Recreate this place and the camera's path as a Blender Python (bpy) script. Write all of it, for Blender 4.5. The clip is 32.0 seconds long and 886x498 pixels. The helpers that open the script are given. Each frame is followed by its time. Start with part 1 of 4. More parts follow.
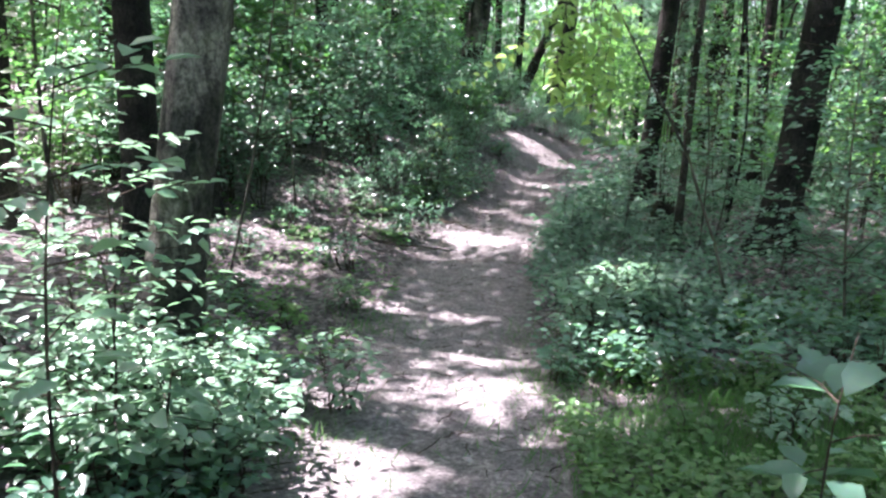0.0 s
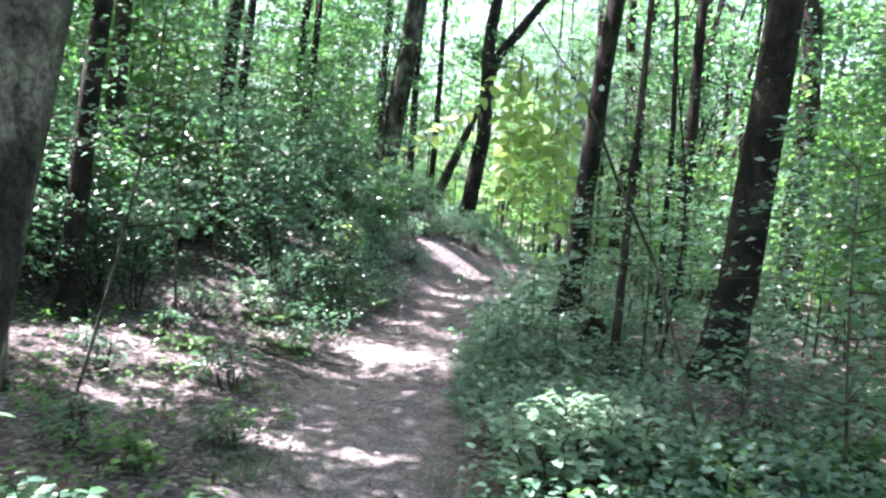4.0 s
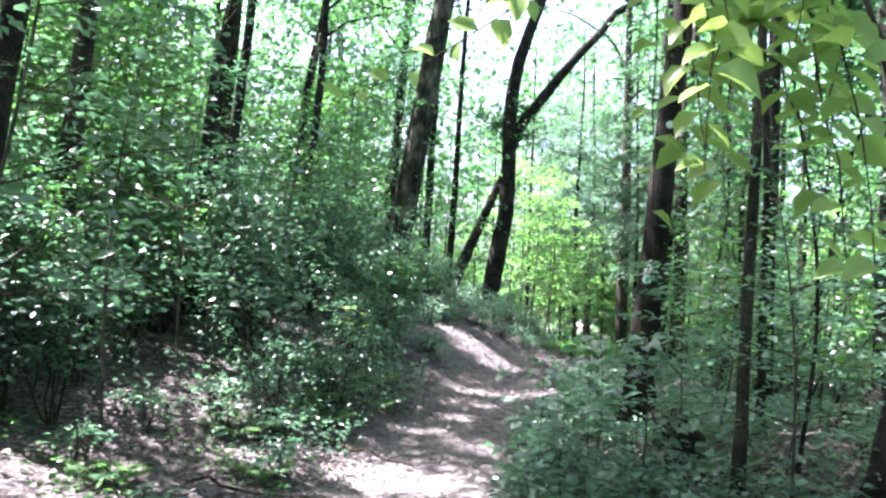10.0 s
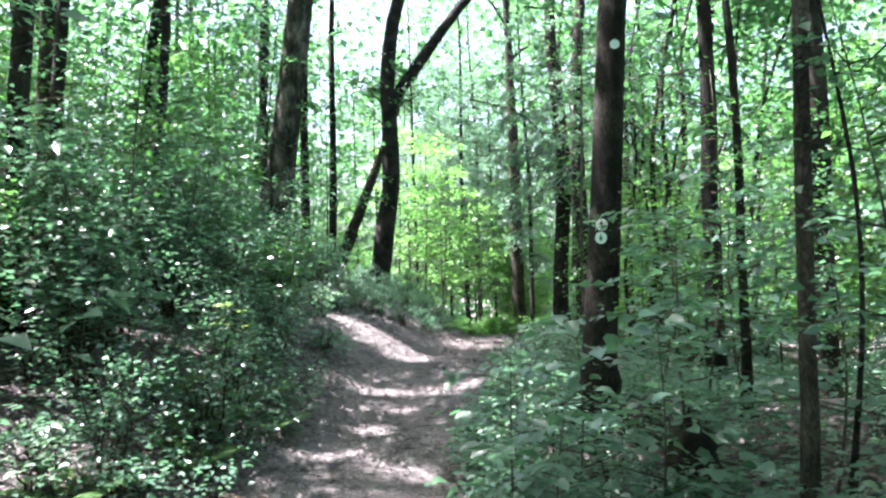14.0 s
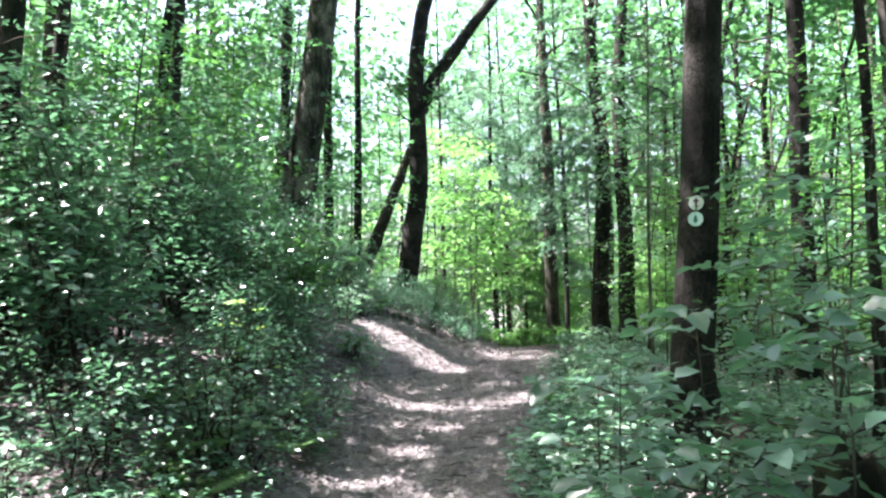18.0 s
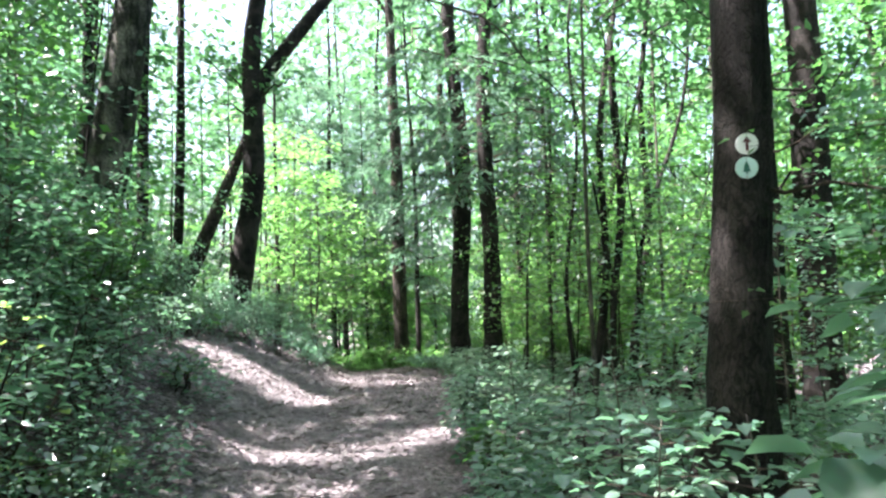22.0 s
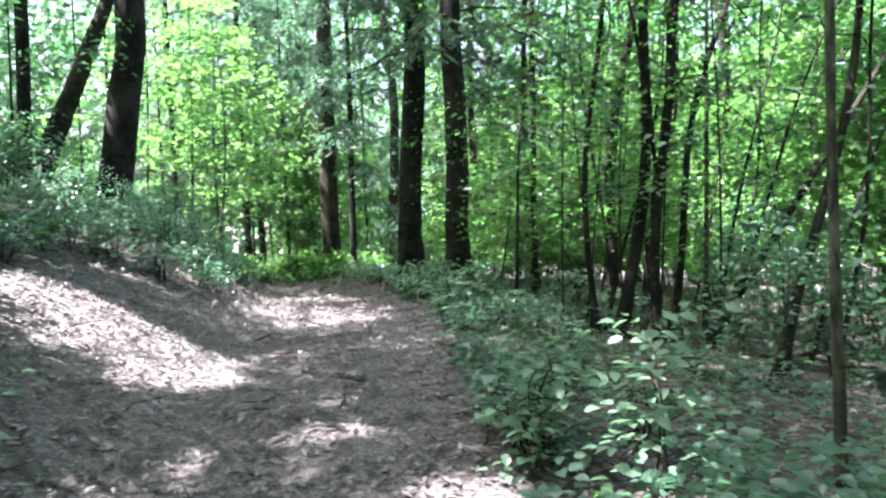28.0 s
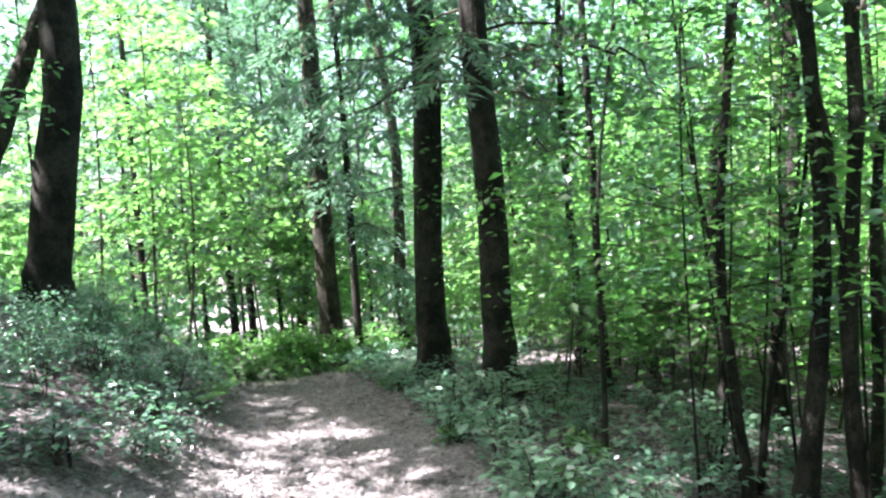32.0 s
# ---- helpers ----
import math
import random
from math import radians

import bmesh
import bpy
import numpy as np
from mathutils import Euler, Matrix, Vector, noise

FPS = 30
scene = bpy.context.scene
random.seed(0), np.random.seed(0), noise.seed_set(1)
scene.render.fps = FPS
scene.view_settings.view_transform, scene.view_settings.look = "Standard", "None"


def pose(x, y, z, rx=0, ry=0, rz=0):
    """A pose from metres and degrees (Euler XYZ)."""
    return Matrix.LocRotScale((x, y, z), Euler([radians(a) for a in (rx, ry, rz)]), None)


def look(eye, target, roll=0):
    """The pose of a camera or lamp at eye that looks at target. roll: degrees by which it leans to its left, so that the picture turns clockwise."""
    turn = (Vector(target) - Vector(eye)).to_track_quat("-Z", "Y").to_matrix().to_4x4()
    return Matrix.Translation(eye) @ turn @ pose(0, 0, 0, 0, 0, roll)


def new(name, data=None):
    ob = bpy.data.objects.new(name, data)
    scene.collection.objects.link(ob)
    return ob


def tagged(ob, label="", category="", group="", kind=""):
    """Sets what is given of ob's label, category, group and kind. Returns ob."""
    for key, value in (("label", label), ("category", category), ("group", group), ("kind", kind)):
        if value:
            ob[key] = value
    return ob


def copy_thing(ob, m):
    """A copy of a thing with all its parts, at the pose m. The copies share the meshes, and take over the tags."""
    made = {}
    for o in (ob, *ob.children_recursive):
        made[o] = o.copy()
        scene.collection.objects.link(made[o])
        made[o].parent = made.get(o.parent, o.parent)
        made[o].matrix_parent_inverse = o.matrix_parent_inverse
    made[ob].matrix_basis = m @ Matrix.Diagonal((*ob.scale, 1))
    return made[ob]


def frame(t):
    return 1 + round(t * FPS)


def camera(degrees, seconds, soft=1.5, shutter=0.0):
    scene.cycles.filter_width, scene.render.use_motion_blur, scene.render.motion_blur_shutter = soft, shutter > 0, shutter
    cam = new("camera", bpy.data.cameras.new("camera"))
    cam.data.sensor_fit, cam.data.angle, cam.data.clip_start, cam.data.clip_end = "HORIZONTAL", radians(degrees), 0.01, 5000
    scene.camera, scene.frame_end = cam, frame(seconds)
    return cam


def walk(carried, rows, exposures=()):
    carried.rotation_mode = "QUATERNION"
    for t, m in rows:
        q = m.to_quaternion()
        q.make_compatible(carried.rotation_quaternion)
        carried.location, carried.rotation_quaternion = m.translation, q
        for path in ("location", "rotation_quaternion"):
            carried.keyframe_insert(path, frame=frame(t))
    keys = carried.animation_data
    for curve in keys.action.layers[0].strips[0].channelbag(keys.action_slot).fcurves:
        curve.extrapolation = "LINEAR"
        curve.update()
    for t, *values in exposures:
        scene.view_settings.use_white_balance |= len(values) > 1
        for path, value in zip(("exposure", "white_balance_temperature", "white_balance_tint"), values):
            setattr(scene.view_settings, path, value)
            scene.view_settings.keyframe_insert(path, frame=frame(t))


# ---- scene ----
cam = camera(60.0, 32.0, soft=2.4, shutter=0.3)
PATH = [
    (0.0, pose(0.000, 0.000, 1.450, 78.78, -0.69, 11.29)),
    (0.5, pose(0.004, 0.069, 1.469, 76.68, -0.09, 11.89)),
    (1.0, pose(-0.034, 0.178, 1.466, 76.72, -1.11, 11.36)),
    (1.5, pose(-0.043, 0.328, 1.425, 78.76, -1.09, 10.60)),
    (2.0, pose(-0.074, 0.461, 1.366, 80.70, -1.96, 9.61)),
    (2.5, pose(-0.133, 0.600, 1.338, 82.55, -2.36, 8.18)),
    (3.0, pose(-0.148, 0.778, 1.323, 84.29, -2.55, 7.06)),
    (3.5, pose(-0.206, 0.944, 1.318, 85.86, -2.86, 5.64)),
    (4.0, pose(-0.268, 1.157, 1.290, 87.24, -3.45, 4.47)),
    (4.5, pose(-0.352, 1.377, 1.295, 88.57, -3.60, 3.96)),
    (6.5, pose(-0.616, 1.960, 1.370, 91.66, -3.07, 3.98)),
    (7.0, pose(-0.667, 2.170, 1.373, 90.49, -3.03, 3.81)),
    (7.5, pose(-0.692, 2.393, 1.353, 89.99, -2.99, 3.75)),
    (8.0, pose(-0.678, 2.646, 1.318, 90.03, -2.63, 3.83)),
    (8.5, pose(-0.627, 2.902, 1.263, 90.70, -2.37, 4.26)),
    (9.0, pose(-0.599, 3.167, 1.203, 91.72, -2.29, 4.82)),
    (9.5, pose(-0.596, 3.402, 1.153, 92.78, -2.40, 5.11)),
    (10.0, pose(-0.587, 3.596, 1.108, 93.84, -2.61, 5.62)),
    (10.5, pose(-0.615, 3.786, 1.080, 94.63, -2.59, 5.90)),
    (11.0, pose(-0.691, 4.003, 1.079, 94.73, -1.75, 5.83)),
    (11.5, pose(-0.777, 4.259, 1.074, 93.94, -0.12, 4.14)),
    (12.0, pose(-0.847, 4.545, 1.069, 93.21, 1.37, 2.23)),
    (12.5, pose(-0.884, 4.823, 1.085, 92.58, 2.15, 0.25)),
    (13.0, pose(-0.912, 5.088, 1.092, 92.38, 2.41, -1.60)),
    (13.5, pose(-0.954, 5.325, 1.093, 92.45, 2.31, -3.19)),
    (15.5, pose(-1.135, 6.031, 1.079, 93.57, 2.02, -3.59)),
    (16.0, pose(-1.171, 6.198, 1.081, 94.34, 1.88, -2.52)),
    (16.5, pose(-1.187, 6.339, 1.072, 95.02, 1.98, -1.40)),
    (17.0, pose(-1.172, 6.446, 1.033, 95.01, 2.09, -0.58)),
    (17.5, pose(-1.160, 6.559, 0.975, 93.36, 2.01, -2.27)),
    (18.0, pose(-1.200, 6.763, 0.929, 93.70, 1.72, -1.93)),
    (18.5, pose(-1.221, 7.016, 0.890, 94.63, 1.79, -1.69)),
    (19.0, pose(-1.270, 7.302, 0.862, 95.12, 1.77, -2.73)),
    (19.5, pose(-1.324, 7.600, 0.840, 95.15, 1.98, -4.73)),
    (20.0, pose(-1.357, 7.882, 0.826, 95.10, 2.05, -6.84)),
    (20.5, pose(-1.412, 8.174, 0.804, 95.55, 2.11, -9.25)),
    (21.0, pose(-1.472, 8.448, 0.789, 97.21, 2.51, -11.63)),
    (21.5, pose(-1.530, 8.735, 0.796, 97.14, 2.57, -13.65)),
    (22.0, pose(-1.573, 9.041, 0.796, 95.02, 2.34, -15.27)),
    (22.5, pose(-1.553, 9.292, 0.786, 93.10, 2.53, -15.76)),
    (23.0, pose(-1.519, 9.537, 0.779, 91.65, 2.10, -15.81)),
    (23.5, pose(-1.509, 9.852, 0.789, 90.48, 2.37, -16.68)),
    (24.0, pose(-1.517, 10.177, 0.800, 90.16, 0.33, -17.48)),
    (24.5, pose(-1.464, 10.489, 0.815, 88.35, 2.38, -18.06)),
    (26.5, pose(-1.095, 11.727, 0.817, 88.24, 0.28, -19.47)),
    (27.0, pose(-1.051, 12.049, 0.858, 89.34, 0.57, -19.70)),
    (27.5, pose(-1.056, 12.394, 0.920, 88.95, 0.94, -20.63)),
    (28.0, pose(-1.074, 12.735, 0.991, 86.52, 1.98, -21.49)),
    (28.5, pose(-1.032, 13.107, 1.063, 85.06, 2.98, -21.29)),
    (29.0, pose(-0.961, 13.542, 1.143, 85.21, 3.07, -21.04)),
    (29.5, pose(-0.867, 13.967, 1.221, 85.43, 3.36, -21.45)),
    (30.0, pose(-0.763, 14.362, 1.308, 85.82, 3.73, -21.79)),
    (30.5, pose(-0.676, 14.756, 1.389, 86.21, 4.27, -22.38)),
    (31.0, pose(-0.606, 15.059, 1.466, 86.72, 4.42, -22.79)),
    (31.5, pose(-0.494, 15.302, 1.529, 88.20, 4.71, -22.29)),
    (32.0, pose(-0.381, 15.584, 1.593, 88.64, 4.72, -21.85)),
]
walk(cam, PATH, exposures=[(0.0, 3.05, 6150, 24), (1.0, 2.78, 6150, 24), (2.0, 2.9, 6150, 23), (3.2, 3.4, 6200, 25), (9.0, 3.35, 6100, 23), (11.0, 3.2, 6100, 20), (16.0, 3.2, 6250, 16), (22.0, 3.2, 6300, 18), (24.0, 3.28, 6250, 19), (27.0, 3.25, 6200, 16), (29.0, 3.32, 6150, 15), (30.0, 3.28, 6150, 15), (32.0, 3.4, 6150, 14)])

# ---- sky and sun ----
SUN_AZ, SUN_EL = radians(-74), radians(65)   # azimuth from +y towards +x
SUN_TO = Vector((math.sin(SUN_AZ) * math.cos(SUN_EL), math.cos(SUN_AZ) * math.cos(SUN_EL), math.sin(SUN_EL)))
world = bpy.data.worlds.new("sky")
scene.world = world
world.use_nodes = True
wn, wl = world.node_tree.nodes, world.node_tree.links
sky = wn.new("ShaderNodeTexSky")
sky.sky_type, sky.sun_disc = "NISHITA", False
sky.sun_elevation, sky.sun_rotation = SUN_EL, SUN_AZ
sky.air_density, sky.dust_density = 1.0, 6.0
wn["Background"].inputs[1].default_value = 0.092
wl.new(sky.outputs[0], wn["Background"].inputs[0])
lamp = bpy.data.lights.new("sun", "SUN")
lamp.energy, lamp.angle, lamp.color = 5.0, radians(0.55), (1.0, 0.965, 0.92)
sun = new("sun", lamp)
sun.matrix_world = look(SUN_TO * 60, (0, 0, 0))

# sunlit patches on the ground, where the canopy has gaps: x, y, half width, half depth
PATCHES = [(-0.6, 4.44, .36, .3), (-.85, 3.42, .32, .14), (-1.22, 3.0, .5, .45), (-1.95, 3.2, .85, .9), (-2.0, 2.4, .9, .8), (-1.75, 2.0, .6, .6), (-0.68, 5.2, .26, .12), (-1.15, 6.5, .3, .08), (-1.85, 6.55, .3, .12),
           (-1.68, 10.5, .62, .36), (-3.3, 7.0, .42, .12), (-3.1, 7.5, .5, .13), (-3.1, 8.35, .5, .2), (-2.7, 8.8, .28, .12), (-3.7, 9.2, .3, .16), (-4.3, 8.7, .4, .2), (-2.3, 9.3, .2, .1), (-1.48, 12.45, .24, .16), (-.98, 11.96, .18, .14), (-1.3, 13.4, .2, .14), (-2.0, 11.06, .44, .12),
           (-1.0, 14.1, .2, .05), (-.95, 15.2, .88, .26), (0.05, 15.4, .3, .25), (-1.26, 18.45, .95, .78), (-1.02, 17.15, .1, .04), (-.1, 17.0, .1, .06), (-0.25, 16.62, .12, .05), (-0.9, 16.42, .12, .06), (.25, 11.6, .5, .36), (.5, 13.1, .25, .18), (.55, 14.6, .2, .14), (.75, 15.05, .35, .22), (.35, 6.0, .35, .2), (1.02, 1.73, .22, .15), (-2.53, 13.7, .25, .2),
           (.8, 20.4, .68, .24), (1.26, 20.95, .34, .14), (0.75, 22.95, .5, .24), (1.47, 22.7, .2, .16), (.95, 25.1, .3, .16), (1.25, 21.7, .4, .1), (1.0, 28.4, 1.5, 1.0), (2.4, 28.0, 1.6, 1.2), (2.6, 29.8, 1.8, 1.4), (1.2, 30.4, 1.6, 1.3),
           (0.1, 3.9, .25, .15), (.3, 4.75, .26, .2), (-2.9, 10.2, .3, .12), (-6.3, 17.5, .8, .8), (8.8, 22, 1.9, 1.8), (7.4, 18.6, 1.2, 1.0), (10.5, 27, 2.2, 2.2), (6.6, 20.3, .6, .6), (5.4, 26.0, 1.3, 1.2), (6.4, 23.3, 1.1, 1.0), (7.0, 28.5, 1.5, 1.2)]

# and small flecks of sun that find their way through
flecks = np.random.default_rng(17)
for k in range(90):
    fy, fx = flecks.uniform(1, 28), flecks.normal(-.3, 2.8)
    fx += 1.0 * math.copysign(1, fx)
    if (fy < 9 and fx < -.8) or (fx > 0 and 12.5 < fy < 18):
        continue
    PATCHES.append((float(np.interp(fy, [0, 9, 12, 18, 24, 28], [-.2, -1.45, -1.35, -.05, 1.35, 1.5])) + fx, fy, flecks.uniform(.08, .3), flecks.uniform(.06, .18)))

for k in range(75):
    fy = flecks.uniform(10, 27)
    PATCHES.append((flecks.uniform(-6.5, -2.2), fy, flecks.uniform(.05, .22), flecks.uniform(.04, .16)))

# ---- the lie of the land ----
def knots(y, ys, vs):
    return np.interp(y, ys, vs)


def path_x(y):
    return knots(y, [-60, 0, 3, 6, 9, 12, 15, 18, 20.5, 24, 27, 30, 33, 40, 60], [3, -.2, -.65, -1.05, -1.45, -1.35, -.85, -.05, .8, 1.35, 1.5, .9, -.6, -5, -20])


def path_left(y):
    return knots(y, [-60, 0, 6, 10, 13, 15, 18, 21, 25, 28, 60], [.7, .7, .65, .7, .75, .8, 1.1, 1.2, .9, .6, .6])


def bare_left(y):
    """How far the trodden earth reaches on the bank's side; a side trail climbs the bank."""
    return knots(y, [-60, 0, 6, 10, 13, 15, 16.3, 17.3, 19, 20.2, 21.2, 22.3, 25, 28, 60], [.7, .7, .65, .7, .75, .85, 1.05, 1.9, 2.4, 2.2, 1.3, 1.05, .9, .6, .6])


def path_right(y):
    return knots(y, [-60, 0, 6, 10, 13, 15, 18, 21, 25, 28, 60], [.7, .7, .6, .75, .8, .9, 1.0, 1.0, .8, .7, .6])


def height(x, y):
    x, y = np.asarray(x, float), np.asarray(y, float)
    d = x - path_x(y)
    z = knots(y, [-60, 0, 2, 4, 6, 8, 10.5, 13, 15.4, 18, 20.5, 26, 30, 40, 60, 120, 400], [.4, 0, -.1, -.3, -.46, -.55, -.53, -.38, -.2, -.12, -.2, -.36, -.65, -1.2, -2, -3, -3])
    left, right = np.maximum(-d - path_left(y) * .6, 0), np.maximum(d - path_right(y), 0)
    left = left * left / (left + .45)
    bank = knots(y, [-10, 4, 9, 13, 16, 19, 25, 28, 32, 60], [.1, .1, .16, .35, .5, .55, .7, .85, .5, .1])
    z = z + bank * 2.2 * (1 - np.exp(-left / 1.6)) + .05 * np.minimum(left, 8)
    side = knots(y, [-10, 4, 9, 12, 14, 17, 20, 23, 26, 40], [.05, .1, .12, .12, 0, -.14, -.14, -.05, -.03, -.03])
    z = z + np.clip(side * right, -2.6, .35) - .10 * np.maximum(right - 3, 0) * knots(y, [0, 8, 14], [.3, .6, 1.]) * np.exp(-right / 40)
    return z


def surface(x, y):
    """The ground with its lumps and hollows, and how trodden it is."""
    x, y = np.asarray(x, float), np.asarray(y, float)
    d = x - path_x(y)
    trodden = np.clip(1.25 - np.abs(d) / np.where(d < 0, bare_left(y), path_right(y)) * .75, 0, 1)
    lump = np.zeros_like(d)
    near = (np.abs(x) < 12) & (y > -4) & (y < 36)
    lump[near] = [.09 * noise.noise((a * .8, b * .8, 0)) + .045 * noise.noise((a * 2.4, b * 2.4, 5)) + .02 * noise.noise((a * 6, b * 6, 9)) for a, b in zip(x[near], y[near])]
    return height(x, y) + lump * (1.2 - .7 * trodden), trodden


def sunlit(p, low=0.5, thin=None):
    """Whether a leaf at each of the points would stand in the way of the sun to one of the patches, or of the open wood."""
    p = np.asarray(p, float)
    s = (p[:, 2] + .25) / SUN_TO.z
    gx, gy = p[:, 0] - SUN_TO.x * s, p[:, 1] - SUN_TO.y * s
    # once more, down to the true height of the ground there
    s = (p[:, 2] - height(gx, gy)) / SUN_TO.z
    gx, gy = p[:, 0] - SUN_TO.x * s, p[:, 1] - SUN_TO.y * s
    hit = np.zeros(len(p), bool)
    wob = .9 + .35 * np.sin(gx * 9.1 + 1.3 * np.sin(gy * 13)) * np.sin(gy * 11.7 + gx * 3)
    for x, y, a, b in PATCHES:
        hit |= ((gx - x) / (a + .08)) ** 2 + ((gy - y) / (b + .07)) ** 2 < wob
    if thin is not None:
        # the wood is open on the slope, beyond the bend and far up the bank
        d = gx - path_x(np.minimum(gy, 30))
        slope = (d > knots(gy, [9, 15, 18], [4.6, 4.2, 3.2])) & (gy > 9)
        beyond = gy > 27.5 + .3 * np.abs(gx - 1)
        hit |= ((slope & (thin < .5)) | (beyond & (thin < .6)) | ((d < -7.5) & (thin < .35))) & (p[:, 2] > 3.5)
    return hit & (p[:, 2] > low)


# ---- materials ----
def material(name):
    m = bpy.data.materials.new(name)
    m.use_nodes = True
    n = m.node_tree.nodes
    return m, n, m.node_tree.links, n["Principled BSDF"], n["Material Output"]


def ramp(n, stops):
    r = n.new("ShaderNodeValToRGB")
    e = r.color_ramp.elements
    while len(e) < len(stops):
        e.new(0.5)
    for k, (at, c) in enumerate(stops):
        e[k].position, e[k].color = at, (*c, 1)
    return r


def noise_node(n, l, vec, scale, detail=4.0, rough=0.55):
    t = n.new("ShaderNodeTexNoise")
    t.inputs["Scale"].default_value, t.inputs["Detail"].default_value, t.inputs["Roughness"].default_value = scale, detail, rough
    l.new(vec, t.inputs["Vector"])
    return t


def mix(n, l, fac, a, b, mode="MIX"):
    m = n.new("ShaderNodeMix")
    m.data_type, m.blend_type = "RGBA", mode
    if isinstance(fac, float):
        m.inputs[0].default_value = fac
    else:
        l.new(fac, m.inputs[0])
    for k, s in ((6, a), (7, b)):
        if isinstance(s, tuple):
            m.inputs[k].default_value = (*s, 1)
        else:
            l.new(s, m.inputs[k])
    return m.outputs[2]


def bumped(n, l, p, heights, strength, distance):
    b = n.new("ShaderNodeBump")
    b.inputs["Strength"].default_value, b.inputs["Distance"].default_value = strength, distance
    l.new(heights, b.inputs["Height"])
    l.new(b.outputs[0], p.inputs["Normal"])


def leaf_material(name, stops, through_colour, share=0.4, rough=0.38):
    """A leaf: glossy skin over green flesh that lets light through; each leaf differs a little."""
    m, n, l, p, out = material(name)
    geo, info = n.new("ShaderNodeNewGeometry"), n.new("ShaderNodeObjectInfo")
    add = n.new("ShaderNodeMath")
    add.operation = "MULTIPLY_ADD"
    l.new(geo.outputs["Random Per Island"], add.inputs[0])
    add.inputs[1].default_value = 0.72
    half = n.new("ShaderNodeMath")
    half.operation = "MULTIPLY"
    l.new(info.outputs["Random"], half.inputs[0])
    half.inputs[1].default_value = 0.28
    l.new(half.outputs[0], add.inputs[2])
    r = ramp(n, stops)
    l.new(add.outputs[0], r.inputs[0])
    tex = n.new("ShaderNodeTexCoord")
    spots = noise_node(n, l, tex.outputs["Object"], 55, 2)
    tone = mix(n, l, 0.35, r.outputs[0], spots.outputs["Color"], "SOFT_LIGHT")
    l.new(tone, p.inputs["Base Color"])
    p.inputs["Roughness"].default_value = rough
    p.inputs["Specular IOR Level"].default_value = 0.55
    tr = n.new("ShaderNodeBsdfTranslucent")
    l.new(mix(n, l, 0.6, tone, through_colour), tr.inputs[0])
    ms = n.new("ShaderNodeMixShader")
    ms.inputs[0].default_value = share
    l.new(p.outputs[0], ms.inputs[1])
    l.new(tr.outputs[0], ms.inputs[2])
    l.new(ms.outputs[0], out.inputs[0])
    return m


def bark_material(name, dark, light, scale=1.0, moss=0.0, pale=0.5, smooth=0.74, relief=1.0, stain=0.0):
    """Bark in ragged plates with dark furrows, lichen patches and a little moss."""
    m, n, l, p, out = material(name)
    tex = n.new("ShaderNodeTexCoord")
    warp = noise_node(n, l, tex.outputs["Object"], 6 * scale, 3)
    bent = n.new("ShaderNodeVectorMath")
    bent.operation = "MULTIPLY_ADD"
    l.new(warp.outputs["Color"], bent.inputs[0])
    bent.inputs[1].default_value = (.16, .16, .30)
    l.new(tex.outputs["Object"], bent.inputs[2])
    stretch = n.new("ShaderNodeMapping")
    stretch.inputs["Scale"].default_value = (40 * scale, 40 * scale, 5.0 * scale)
    l.new(bent.outputs[0], stretch.inputs[0])
    plates = n.new("ShaderNodeTexVoronoi")
    plates.feature = "DISTANCE_TO_EDGE"
    plates.inputs["Scale"].default_value = 1.0
    l.new(stretch.outputs[0], plates.inputs["Vector"])
    furrow = ramp(n, [(0.0, (0.1, 0.1, 0.1)), (0.16, (1, 1, 1))])
    l.new(plates.outputs["Distance"], furrow.inputs[0])
    grain = noise_node(n, l, tex.outputs["Object"], 45 * scale, 5, .7)
    blend = mix(n, l, smooth, furrow.outputs[0], grain.outputs["Color"])
    r = ramp(n, [(0.38, dark), (0.78, light)])
    l.new(blend, r.inputs[0])
    patch = noise_node(n, l, tex.outputs["Object"], 3.1, 5, .6)
    tone = ramp(n, [(0.42, (1 - pale, 1 - pale, 1 - pale)), (0.60, (1 + pale, 1 + pale * .95, 1 + pale * .85))])
    l.new(patch.outputs[0], tone.inputs[0])
    c = mix(n, l, 1.0, r.outputs[0], tone.outputs[0], "MULTIPLY")
    if stain:
        worn = noise_node(n, l, stretch.outputs[0], .16, 5, .65)
        mask = ramp(n, [(0.47, (1, 1, 1)), (0.56, (1 - stain, 1 - stain, 1 - stain))])
        l.new(worn.outputs[0], mask.inputs[0])
        c = mix(n, l, 1.0, c, mask.outputs[0], "MULTIPLY")
    if moss:
        mm = ramp(n, [(0.52, (0, 0, 0)), (0.7, (moss, moss, moss))])
        far = noise_node(n, l, tex.outputs["Object"], 5.5, 4)
        l.new(far.outputs[0], mm.inputs[0])
        c = mix(n, l, mm.outputs[0], c, (0.10, 0.13, 0.05))
    l.new(c, p.inputs["Base Color"])
    p.inputs["Roughness"].default_value = 0.9
    p.inputs["Specular IOR Level"].default_value = 0.2
    bumped(n, l, p, blend, relief, 0.018)
    return m


def plain_material(name, colour, rough=0.6, grain=0.25, scale=40):
    m, n, l, p, out = material(name)
    tex = n.new("ShaderNodeTexCoord")
    t = noise_node(n, l, tex.outputs["Object"], scale, 4)
    l.new(mix(n, l, grain, colour, t.outputs["Color"], "SOFT_LIGHT"), p.inputs["Base Color"])
    p.inputs["Roughness"].default_value = rough
    return m


